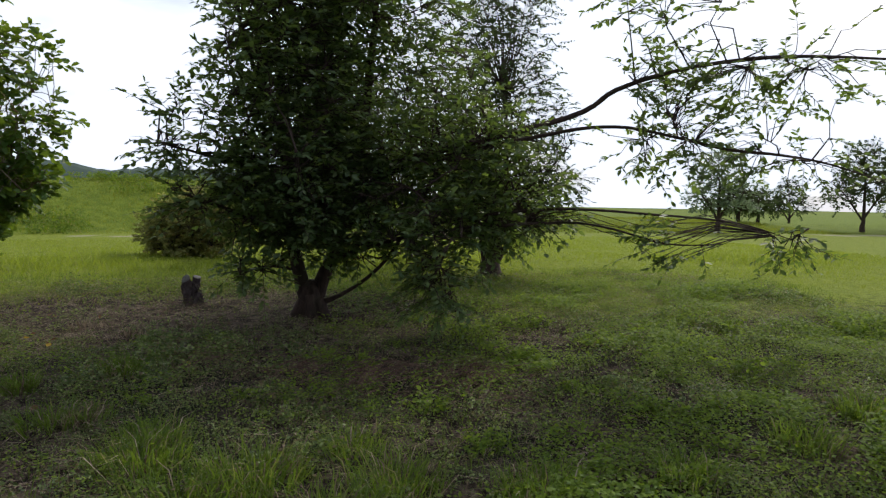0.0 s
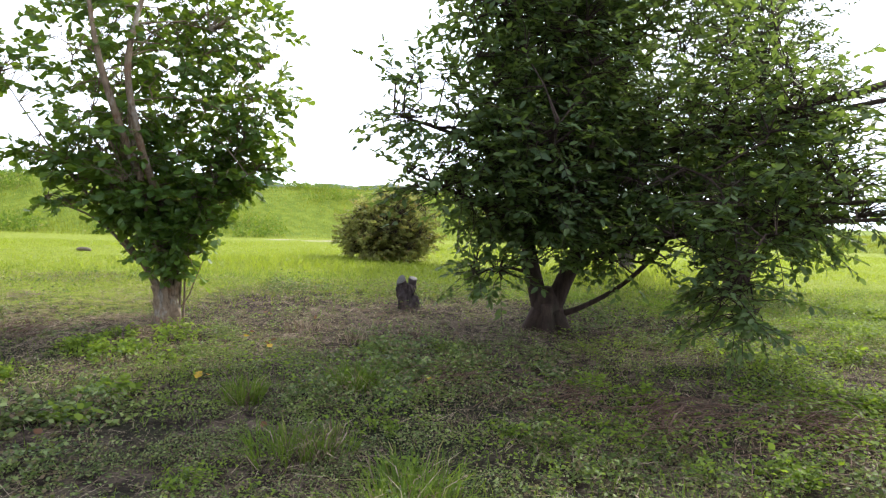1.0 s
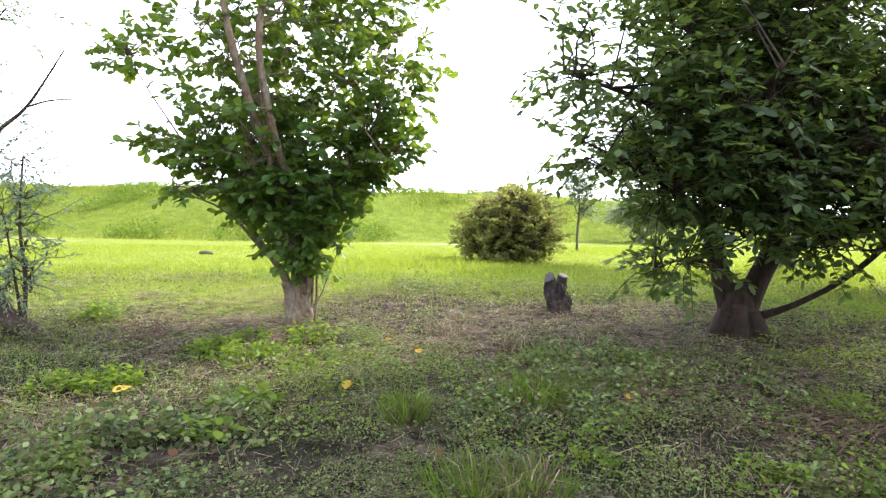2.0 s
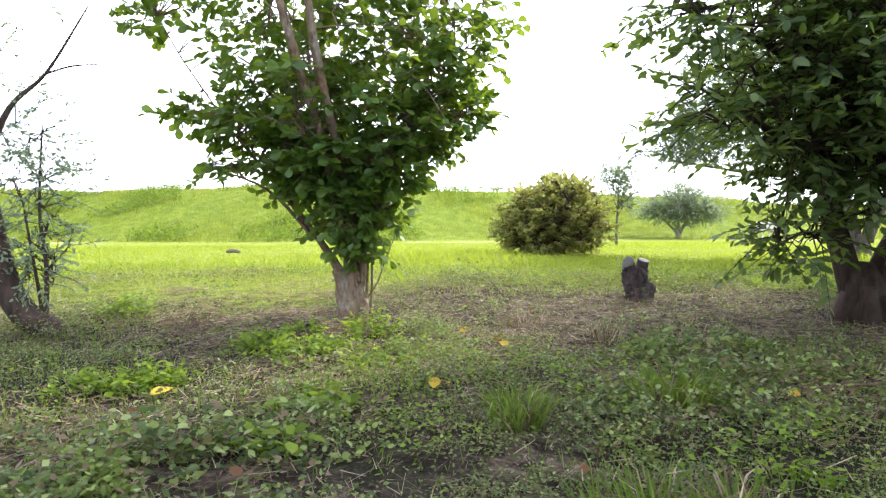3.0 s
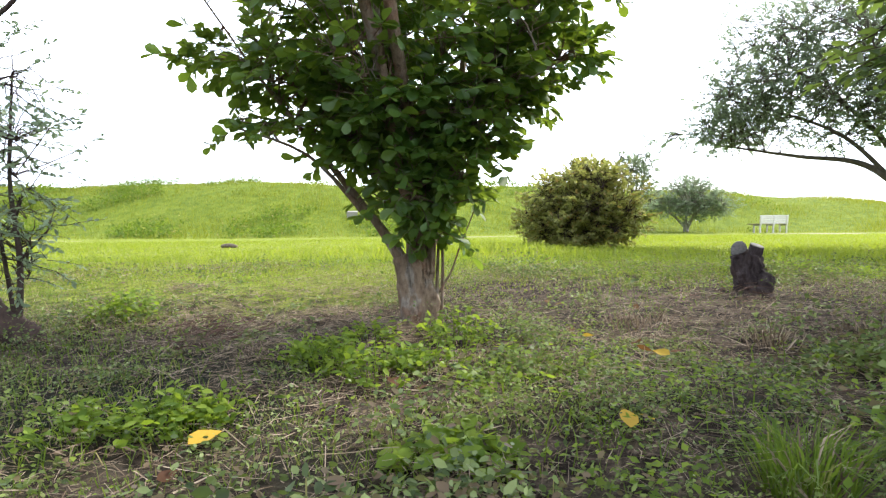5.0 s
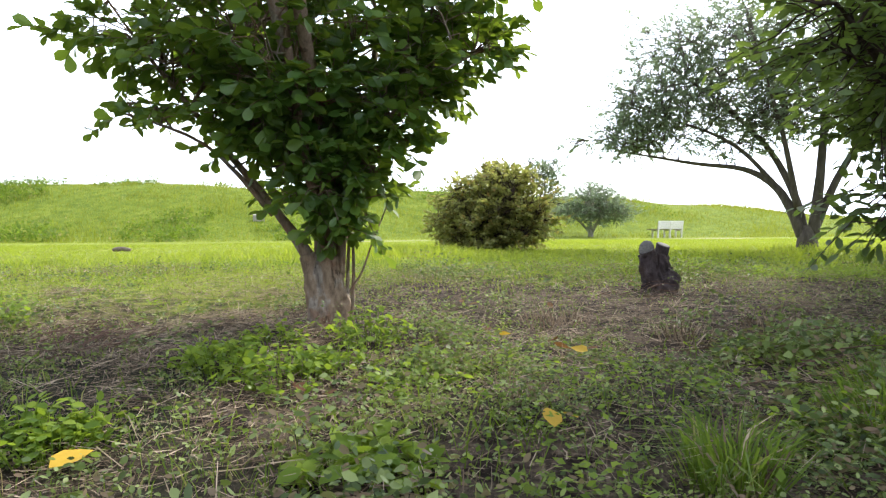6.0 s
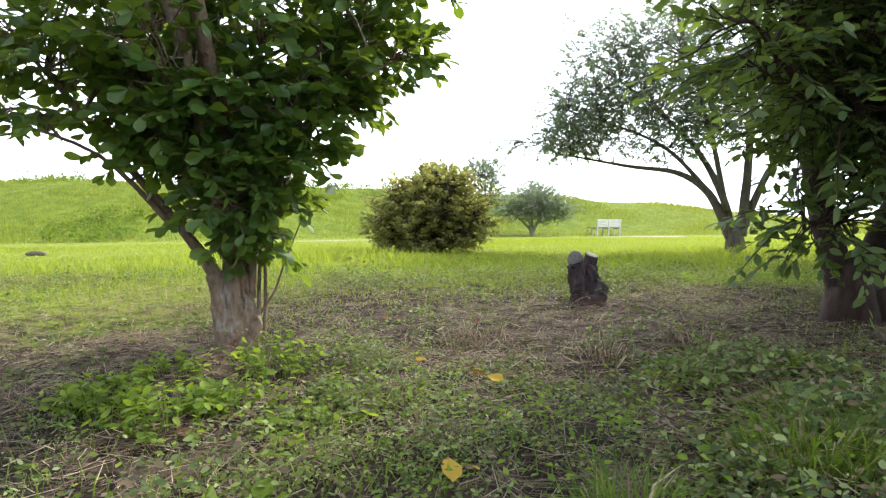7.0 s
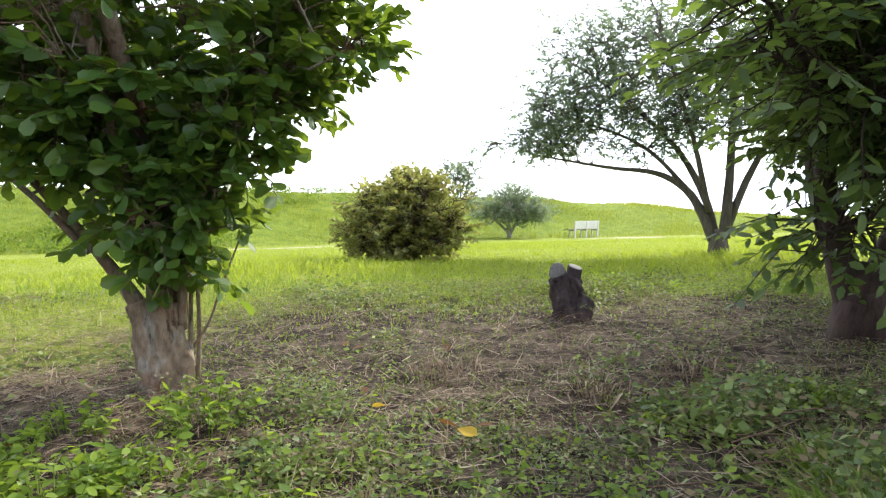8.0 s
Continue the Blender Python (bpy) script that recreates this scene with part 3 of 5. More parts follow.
    v, q = leaves(curve[m], way[m], up[m], L[m], W[m], form)
    solid("crown", v, q, leaf_mat, root)
    return root


tree(
    "magnolia_tree", "vase-shaped young tree with pale trunk and large glossy leaves", "tree", (-7.08, 8.58), 17,
    [(0, 0, -0.15, 0.24), (0, 0, 0.05, 0.188), (0, 0, 0.25, 0.168), (-0.01, 0, 0.45, 0.165), (-0.02, 0, 0.62, 0.15), (-0.03, 0, 0.78, 0.10), (-0.04, 0, 0.9, 0.05)],
    [
        [(-0.07, -0.02, 0.42, 0.09), (-0.2, 0.0, 0.70, 0.06), (-0.45, 0.05, 1.05, 0.042), (-0.85, 0.1, 1.55, 0.034), (-1.6, 0, 2.5, 0.016)],
        [(-0.02, 0.0, 0.5, 0.10), (-0.08, 0.0, 1.3, 0.065), (-0.22, -0.35, 2.1, 0.06), (-0.36, -0.85, 2.9, 0.055), (-0.6, -1.15, 4.0, 0.045), (-0.9, -0.9, 5.3, 0.02)],
        [(0.04, 0.0, 0.5, 0.10), (0.03, 0.0, 1.3, 0.065), (-0.05, -0.4, 2.1, 0.06), (-0.14, -0.9, 2.9, 0.055), (-0.2, -1.15, 4.0, 0.045), (0, -0.8, 5.4, 0.02)],
        [(0.10, 0, 0.45, 0.07), (0.2, 0.05, 1.2, 0.05), (0.6, 0.1, 2.2, 0.035), (1.2, 0.2, 3.2, 0.018)],
        [(0.08, 0.1, 0.65, 0.07), (0.35, 0.4, 1.8, 0.05), (0.5, 0.8, 3.2, 0.025)],
        [(0, -0.08, 0.8, 0.06), (-0.2, -0.45, 1.9, 0.045), (-0.3, -0.9, 3.3, 0.02)],
        [(-0.5, 0.05, 1.05, 0.03), (-1.1, -0.05, 1.7, 0.018), (-1.9, -0.1, 2.0, 0.008)],
        [(0.35, -0.05, 1.7, 0.03), (0.9, -0.15, 2.25, 0.016), (1.55, -0.2, 2.62, 0.007)],
        [(0.15, -0.09, 0.5, 0.035), (0.17, -0.10, 0.9, 0.028), (0.24, -0.1, 1.7, 0.015)],
        [(0.19, -0.02, 0.05, 0.022), (0.20, -0.03, 0.55, 0.018), (0.24, -0.02, 1.25, 0.012)],
        [(0.23, 0.03, 0.05, 0.02), (0.25, 0.03, 0.6, 0.016), (0.22, 0.05, 1.4, 0.010)],
        [(0.20, 0.0, 0.3, 0.013), (0.33, 0.0, 0.5, 0.011), (0.42, 0.0, 0.75, 0.009), (0.58, 0.0, 1.15, 0.006)],
    ],
    [(0.0, 0, 1.4, 0.42, 0.45, 0.40, 80), (-0.55, -0.05, 1.85, 0.42, 0.4, 0.26, 50), (-0.45, 0, 2.2, 1.0, 0.9, 0.45, 170), (-0.4, 0.1, 2.75, 1.55, 1.2, 0.6, 190), (-0.4, 0.1, 3.5, 1.75, 1.3, 0.7, 150), (-0.5, 0.1, 4.4, 1.75, 1.3, 0.8, 130), (-0.4, 0.1, 5.2, 1.5, 1.2, 0.7, 110), (-0.2, 0, 6.1, 1.4, 1.2, 0.7, 100), (-1.7, -0.1, 1.98, 0.28, 0.2, 0.08, 10), (-1.5, 0, 2.65, 0.75, 0.6, 0.28, 60), (1.1, 0.1, 2.85, 0.55, 0.6, 0.4, 55), (0.15, -0.15, 1.0, 0.22, 0.22, 0.16, 10), (-2.4, -0.2, 4.0, 0.5, 0.4, 0.4, 34), (1.5, -0.2, 2.62, 0.22, 0.14, 0.10, 12), (0.95, -0.1, 2.35, 0.3, 0.3, 0.25, 26), (1.25, 0, 3.6, 0.7, 0.8, 0.6, 70), (1.0, 0, 4.6, 0.9, 0.9, 0.7, 80), (0.5, -0.1, 1.8, 0.45, 0.4, 0.35, 56), (0.32, -0.1, 1.35, 0.25, 0.3, 0.25, 26), (0.7, 0, 2.4, 0.6, 0.6, 0.4, 60), (-0.05, -0.3, 1.6, 0.4, 0.25, 0.45, 44), (-0.1, -0.5, 2.15, 0.6, 0.3, 0.3, 40)],
    (0.160, 0.70), M_LEAF_BROAD, M_BARK_PALE, LEAF_BROAD, 0.3, 9, 0.32, 0.2, singles=300, single_way=(0.55, -0.8, -0.25), scale=0.84,
    bole=(
        [
            [(-0.09, -0.07, -0.15, 0.13), (-0.075, -0.07, 0.05, 0.108), (-0.085, -0.06, 0.3, 0.098), (-0.12, -0.05, 0.5, 0.09), (-0.19, -0.03, 0.68, 0.078)],
            [(0.0, -0.12, -0.15, 0.14), (-0.005, -0.095, 0.05, 0.115), (0.005, -0.085, 0.3, 0.105), (0.0, -0.075, 0.5, 0.10), (-0.01, -0.06, 0.68, 0.085)],
            [(0.12, -0.06, -0.15, 0.13), (0.10, -0.055, 0.05, 0.11), (0.095, -0.06, 0.24, 0.11), (0.075, -0.05, 0.38, 0.092), (0.085, -0.04, 0.68, 0.075)],
            [(0.03, 0.08, -0.15, 0.18), (0.02, 0.07, 0.05, 0.15), (0.01, 0.06, 0.35, 0.13), (0.03, 0.07, 0.68, 0.10)],
        ],
        0.70,
        [(-42, 0.24, 0.042, 0.026), (-100, 0.12, 0.035, 0.010), (-150, 0.4, 0.03, 0.008)],
    ),
)

tree(
    "spreading_tree", "dark spreading tree with forked reddish-brown trunk and drooping boughs", "tree", (-2.04, 10.08), 0,
    [(0, 0, -0.15, 0.31), (0, 0, 0.08, 0.25), (0, 0, 0.35, 0.21), (0.01, 0, 0.52, 0.18), (0.02, 0, 0.64, 0.09)],
    [
        [(-0.08, 0, 0.30, 0.135), (-0.17, 0, 0.65, 0.12), (-0.30, 0, 1.2, 0.105), (-0.42, 0, 2.2, 0.10), (-0.5, 0.1, 3.6, 0.08), (-0.7, 0.2, 5.5, 0.03)],
        [(0.08, 0, 0.30, 0.14), (0.19, 0, 0.65, 0.125), (0.40, 0, 1.2, 0.11), (0.65, 0, 2.2, 0.105), (0.9, 0, 3.6, 0.09), (1.1, 0, 5.6, 0.03)],
        [(0.14, -0.05, 0.24, 0.06), (0.5, -0.15, 0.40, 0.036), (0.95, -0.25, 0.70, 0.031), (1.35, -0.35, 1.12, 0.032), (1.75, -0.6, 1.8, 0.026), (2.2, -0.9, 2.7, 0.02)],
        [(0.55, 0, 2.0, 0.08), (1.3, -0.5, 2.6, 0.058), (4.09, -1.0, 3.36, 0.042), (4.79, -1.3, 3.77, 0.036), (5.62, -1.6, 4.03, 0.031), (6.62, -1.8, 4.18, 0.03), (7.54, -1.95, 4.21, 0.024), (8.87, -2.1, 4.16, 0.014)],
        [(0.45, 0, 1.8, 0.06), (1.4, -0.4, 2.5, 0.045), (3.78, -0.8, 3.11, 0.031), (4.87, -1.1, 3.24, 0.026), (5.75, -1.4, 3.06, 0.023), (6.45, -1.6, 2.88, 0.025), (7.12, -1.8, 2.8, 0.02), (7.84, -1.9, 2.67, 0.015), (8.91, -2.0, 2.33, 0.006)],
        [(0.35, 0, 1.0, 0.05), (1.8, -0.9, 1.5, 0.03), (3.74, -1.2, 1.72, 0.022), (4.54, -1.5, 1.7, 0.018), (5.48, -1.8, 1.46, 0.014), (6.23, -2.0, 1.48, 0.006)],
        [(0.9, -0.4, 1.3, 0.04), (2.4, -1.0, 1.75, 0.026), (3.91, -1.2, 1.94, 0.022), (5.28, -1.6, 1.89, 0.018), (6.44, -1.9, 1.79, 0.013), (7.25, -2.0, 1.56, 0.006)],
        [(-0.3, 0, 1.3, 0.08), (-0.85, -1.1, 1.75, 0.035), (-1.55, -2.0, 2.1, 0.008)],
        [(-0.4, 0, 2.0, 0.08), (-0.9, -1.2, 2.5, 0.035), (-1.75, -2.1, 2.75, 0.008)],
        [(0, -0.1, 1.5, 0.07), (0, -1.2, 2.3, 0.05), (0.1, -2.1, 2.7, 0.02)],
        [(0, 0.1, 1.6, 0.07), (0.5, 0.7, 2.8, 0.05), (0.9, 1.1, 3.8, 0.02)],
        [(-0.45, 0.1, 2.8, 0.06), (-0.65, -1.0, 3.8, 0.04), (-0.8, -1.5, 4.5, 0.015)],
        [(1.5, -1.0, 2.3, 0.016), (1.9, -1.6, 2.0, 0.012), (2.1, -1.9, 1.1, 0.005)],
        [(-0.2, 0, 0.8, 0.03), (-0.6, -0.8, 0.95, 0.018), (-1.0, -1.3, 0.8, 0.006)],
    ],
    [
        (-0.35, -1.3, 1.9, 0.9, 0.6, 0.6, 230), (-0.4, -1.4, 2.7, 0.95, 0.7, 0.72, 270), (-0.05, -1.0, 3.8, 1.05, 0.8, 0.9, 290), (0.8, -0.4, 2.7, 1.3, 1.0, 1.0, 430), (1.0, -0.2, 4.3, 1.4, 1.1, 1.0, 250), (0.3, -0.5, 5.4, 1.35, 1.1, 0.8, 310), (0.1, -0.1, 1.95, 0.9, 0.7, 0.5, 190), (0.0, -0.4, 2.5, 0.88, 0.7, 0.95, 280), (0.0, -0.4, 3.9, 0.92, 0.75, 0.9, 220),
        (-0.2, -0.8, 4.85, 1.08, 0.9, 0.8, 270), (1.2, -0.2, 5.6, 1.4, 1.0, 0.9, 180), (0.2, 0, 6.5, 1.6, 1.1, 0.8, 220), (-0.45, -0.8, 5.7, 0.9, 0.8, 0.7, 130), (1.5, 0, 6.4, 1.3, 0.9, 0.7, 80),
        (1.2, -0.7, 1.95, 1.0, 0.8, 0.5, 230), (2.2, -0.8, 2.8, 0.9, 0.9, 0.9, 200), (2.9, -0.9, 2.8, 0.9, 0.8, 0.9, 170), (3.3, -1.0, 2.0, 0.8, 0.6, 0.6, 120), (2.7, -0.8, 1.6, 0.8, 0.6, 0.5, 110), (2.2, -0.4, 4.1, 1.0, 0.9, 0.8, 80), (0.0, -1.0, 1.55, 0.98, 0.4, 0.4, 150), (0.75, -0.6, 1.25, 0.7, 0.4, 0.3, 80), (2.05, -1.7, 0.85, 0.42, 0.4, 0.6, 90), (2.0, -1.5, 1.7, 0.75, 0.6, 0.5, 110),
        (-0.75, -1.1, 0.95, 0.4, 0.35, 0.2, 36), (-1.45, -1.8, 2.05, 0.4, 0.25, 0.32, 34), (-1.68, -2.0, 2.7, 0.43, 0.25, 0.17, 24), (-0.85, -1.55, 2.15, 0.5, 0.45, 0.72, 68), (-0.8, -1.55, 3.1, 0.5, 0.45, 0.55, 64), (-0.65, -1.45, 4.2, 0.7, 0.55, 0.8, 120), (-1.55, -1.9, 3.25, 0.43, 0.25, 0.15, 18),
        (5.62, -1.6, 3.78, 1.0, 0.6, 0.6, 74), (6.62, -1.8, 3.93, 1.1, 0.5, 0.55, 43), (7.54, -1.95, 4.01, 1.1, 0.4, 0.6, 24), (5.75, -1.4, 2.96, 1.0, 0.6, 0.6, 68), (7.12, -1.8, 2.8, 1.1, 0.4, 0.5, 37), (8.91, -2.0, 2.33, 0.8, 0.3, 0.4, 13), (5.48, -1.8, 1.46, 0.9, 0.4, 0.35, 31), (7.25, -2.0, 1.46, 0.5, 0.3, 0.28, 21), (5.32, -1.6, 4.93, 1.1, 0.6, 0.5, 37),
    ],
    (0.125, 0.56), M_LEAF_DARK, M_BARK_DARK, LEAF_OVAL, 0.8, 11, 0.48, 0.12,
    flare=[[(-0.12, -0.1, 0.3, 0.11), (-0.26, -0.14, 0.03, 0.09), (-0.38, -0.18, -0.15, 0.05)], [(0.13, -0.1, 0.3, 0.11), (0.28, -0.16, 0.03, 0.09), (0.42, -0.2, -0.15, 0.05)], [(0.0, -0.15, 0.4, 0.08), (0.02, -0.22, 0.1, 0.09), (0.03, -0.3, -0.15, 0.05)]],
)

tree(
    "airy_tree", "open many-stemmed tree with small grey-green leaves", "tree", (-0.22, 18.85), -17,
    [(0, 0, -0.15, 0.30), (0, 0, 0.1, 0.23), (0, 0, 0.4, 0.19), (0, 0, 0.6, 0.10)],
    [
        [(-0.1, 0, 0.35, 0.12), (-0.35, 0, 1.0, 0.11), (-0.7, 0, 1.55, 0.085), (-1.35, 0, 1.95, 0.06), (-2.5, 0, 2.15, 0.04), (-4.3, -0.2, 2.55, 0.012)],
        [(-0.05, 0.05, 0.4, 0.11), (-0.3, 0.1, 1.4, 0.085), (-0.95, 0.2, 2.6, 0.06), (-2.2, 0.2, 3.9, 0.04), (-3.6, 0.2, 5.0, 0.012)],
        [(0.12, 0, 0.4, 0.13), (0.2, 0, 1.2, 0.11), (0.3, 0, 2.7, 0.08), (0.4, 0, 4.8, 0.03)],
        [(0.15, 0.05, 0.5, 0.10), (0.6, 0.1, 1.7, 0.08), (1.3, 0.2, 3.0, 0.05), (2.1, 0.2, 4.3, 0.015)],
        [(-0.7, 0, 1.6, 0.06), (-1.8, -0.2, 2.7, 0.04), (-4.2, -0.3, 3.7, 0.012)],
        [(-0.2, -0.1, 1.0, 0.08), (-0.5, -0.5, 2.6, 0.05), (-1.0, -1.0, 4.4, 0.015)],
    ],
    [(-3.7, -0.1, 2.85, 1.5, 1.0, 0.45, 360), (-3.2, 0, 3.7, 1.7, 1.3, 0.7, 540), (-2.2, 0, 4.9, 2.1, 1.6, 0.9, 580), (0.4, 0, 4.3, 2.0, 1.5, 1.1, 580), (-0.4, 0, 5.7, 2.2, 1.6, 0.8, 300), (-0.6, 0, 3.1, 1.5, 1.1, 0.6, 330), (1.5, 0, 3.0, 1.1, 1.0, 0.7, 220), (-1.6, 0, 2.5, 0.9, 0.6, 0.3, 70), (-5.4, -0.2, 2.75, 0.4, 0.3, 0.12, 12), (-1.2, 0, 3.7, 1.6, 1.2, 0.7, 290)],
    (0.10, 0.55), M_LEAF_GREY, M_BARK_GREY, LEAF_OVAL, 0.5, 12, 0.36, 0.1, scale=0.945,
)

tree(
    "broadleaf_tree", "dark many-stemmed tree standing at the field's edge", "tree", (1.75, 15.3), 0,
    [(0, 0, -0.15, 0.38), (0, 0, 0.1, 0.30), (0, 0, 0.4, 0.25), (0, 0, 0.8, 0.12)],
    [
        [(-0.1, 0, 0.4, 0.15), (-0.25, 0, 1.2, 0.12), (-0.6, 0, 2.4, 0.09), (-1.2, 0, 4.0, 0.03)],
        [(0.1, 0, 0.4, 0.15), (0.25, 0, 1.4, 0.12), (0.35, 0, 2.8, 0.09), (0.3, 0, 4.8, 0.03)],
        [(0.15, 0, 0.3, 0.08), (0.5, 0, 1.0, 0.06), (1.2, 0, 2.4, 0.04), (2.1, 0, 3.6, 0.015)],
        [(0.12, -0.1, 0.2, 0.04), (0.35, -0.15, 0.7, 0.03), (0.8, -0.2, 1.2, 0.015)],
    ],
    [(-0.3, 0, 2.4, 1.7, 1.4, 0.9, 620), (0.2, 0, 3.8, 2.1, 1.7, 1.1, 520), (0, 0, 5.1, 1.8, 1.5, 0.9, 260), (1.5, 0, 2.5, 1.0, 0.9, 0.6, 190), (0.7, -0.3, 1.6, 1.2, 0.9, 0.5, 240), (-0.3, -0.3, 1.5, 1.3, 0.9, 0.5, 270), (-0.2, 0, 6.2, 1.8, 1.4, 0.9, 260), (-0.1, 0, 7.4, 1.7, 1.3, 1.0, 260)],
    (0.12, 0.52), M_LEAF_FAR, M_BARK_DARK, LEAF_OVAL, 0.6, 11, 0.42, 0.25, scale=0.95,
)

tree(
    "leaning_tree", "old leaning tree with sparse leafy shoots and bare branch", "tree", (-10.0, 6.9), 24,
    [(0.52, 0, -0.12, 0.10), (0.40, 0, 0.03, 0.14), (0.12, 0, 0.20, 0.15), (-0.08, 0, 0.55, 0.13), (-0.20, 0, 1.2, 0.10), (-0.35, 0, 2.2, 0.08), (-0.5, 0, 3.4, 0.04)],
    [
        [(0.33, 0, 0.1, 0.03), (0.36, 0, 0.7, 0.024), (0.30, 0, 1.4, 0.018), (0.35, 0, 2.3, 0.008)],
        [(0.30, 0.02, 0.1, 0.022), (0.22, 0.05, 0.6, 0.018), (0.10, 0.05, 1.4, 0.010)],
        [(-0.3, 0, 1.9, 0.05), (0.0, 0, 2.55, 0.03), (0.42, 0, 2.95, 0.018), (0.9, 0, 3.7, 0.006)],
        [(0.40, 0, 2.93, 0.014), (0.7, 0, 3.02, 0.010), (1.0, 0, 3.04, 0.005)],
        [(-0.4, 0, 2.6, 0.05), (-0.3, -0.2, 3.4, 0.035), (0.2, -0.3, 4.1, 0.012)],
    ],
    [(0.3, 0, 1.75, 0.48, 0.4, 0.85, 120), (0.3, 0, 0.85, 0.4, 0.3, 0.4, 60), (-0.1, 0, 0.9, 0.3, 0.25, 0.5, 40), (-0.2, -0.2, 4.2, 1.1, 0.9, 0.5, 80), (-0.6, 0, 3.2, 0.7, 0.7, 0.6, 60)],
    (0.075, 0.5), M_LEAF_GREY, M_BARK_DARK, LEAF_OVAL, 0.3, 9, 0.32, 0.15, twig_r=0.004, scale=0.885,
)

# bushes and small trees on the field
tree(
    "round_bush", "dense round bush with olive and rust-tinged leaves on the field", "bush", (-7.1, 19.2), -14,
    [(0, 0, -0.1, 0.16), (0, 0, 0.3, 0.12), (0.05, 0, 0.7, 0.07)],
    [[(0.05, 0, 0.1, 0.05), (0.4, -0.3, 0.8, 0.035), (0.8, -0.6, 1.5, 0.015)], [(-0.1, 0, 0.1, 0.05), (-0.5, -0.2, 0.9, 0.035), (-0.9, -0.4, 1.6, 0.015)], [(0, 0.1, 0.1, 0.05), (0.1, 0.5, 1.0, 0.035), (0.2, 0.8, 1.8, 0.015)], [(0.1, 0, 0.1, 0.045), (0.7, 0.1, 0.7, 0.03), (1.2, 0.2, 1.2, 0.012)], [(-0.1, 0, 0.1, 0.045), (-0.8, 0.1, 0.7, 0.03), (-1.2, 0.2, 1.1, 0.012)]],
    [(0, 0, 1.04, 1.5, 1.3, 1.0, 900), (0.2, 0, 1.66, 1.05, 1.0, 0.46, 330), (-0.9, -0.1, 0.65, 0.75, 0.7, 0.6, 330), (0.9, -0.1, 0.65, 0.8, 0.7, 0.62, 330), (0, -0.6, 0.42, 1.1, 0.65, 0.4, 260)],
    (0.115, 0.6), M_LEAF_BUSH, M_BARK_DARK, LEAF_OVAL, 0.15, 12, 0.22, 0.0, lift=0.12, scale=0.94,
)
tree(
    "small_round_tree", "small umbrella-shaped tree with dark leaves below the bank", "tree", (-4.35, 37.5), -14,
    [(0, 0, -0.1, 0.14), (-0.02, 0, 0.2, 0.10), (-0.1, 0, 0.45, 0.07)],
    [[(-0.05, 0, 0.2, 0.06), (-0.6, 0, 0.75, 0.045), (-1.2, 0, 1.1, 0.015)], [(0, 0, 0.2, 0.06), (0.4, 0, 0.8, 0.04), (0.9, 0, 1.3, 0.015)], [(0, 0, 0.3, 0.06), (0, 0, 1.0, 0.04), (0.1, 0, 1.7, 0.015)], [(0.05, 0, 0.1, 0.04), (0.3, 0, 0.6, 0.03), (0.6, 0, 1.0, 0.012)]],
    [(0.05, 0, 1.45, 1.45, 1.0, 0.65, 420), (-1.1, 0, 1.2, 0.75, 0.6, 0.38, 170), (1.1, 0, 1.1, 0.75, 0.6, 0.45, 170), (0.1, 0, 1.95, 0.9, 0.6, 0.32, 140), (0.1, -0.1, 0.95, 1.2, 0.8, 0.42, 260)],
    (0.11, 0.45), M_LEAF_GREY, M_BARK_LIGHT, LEAF_OVAL, 0.2, 10, 0.3, 0.05, scale=1.2,
)
tree(
    "sapling", "thin sapling with a loose tuft of leaves behind the bush", "tree", (-6.25, 26.4), -10,
    [(0, 0, -0.1, 0.05), (0, 0, 0.6, 0.04), (0.05, 0, 1.4, 0.03), (0.05, 0, 2.0, 0.015)],
    [[(0.03, 0, 1.2, 0.02), (-0.3, 0, 2.0, 0.014), (-0.45, 0, 2.6, 0.006)], [(0.04, 0, 1.3, 0.02), (0.3, 0, 2.0, 0.014), (0.35, 0, 2.7, 0.006)]],
    [(0.1, 0, 2.2, 0.46, 0.4, 0.5, 170), (-0.4, 0, 2.55, 0.18, 0.15, 0.28, 20), (0.35, 0, 1.5, 0.38, 0.3, 0.45, 60)],
    (0.095, 0.5), M_LEAF_GREY, M_BARK_GREY, LEAF_OVAL, 0.2, 9, 0.25, 0.0, scale=1.1,
)
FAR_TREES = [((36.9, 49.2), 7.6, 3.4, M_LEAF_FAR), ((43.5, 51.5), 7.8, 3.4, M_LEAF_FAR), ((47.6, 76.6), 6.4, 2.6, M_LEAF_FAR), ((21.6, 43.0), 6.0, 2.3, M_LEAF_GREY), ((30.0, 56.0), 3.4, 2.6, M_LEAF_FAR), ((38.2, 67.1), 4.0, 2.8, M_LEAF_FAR)]
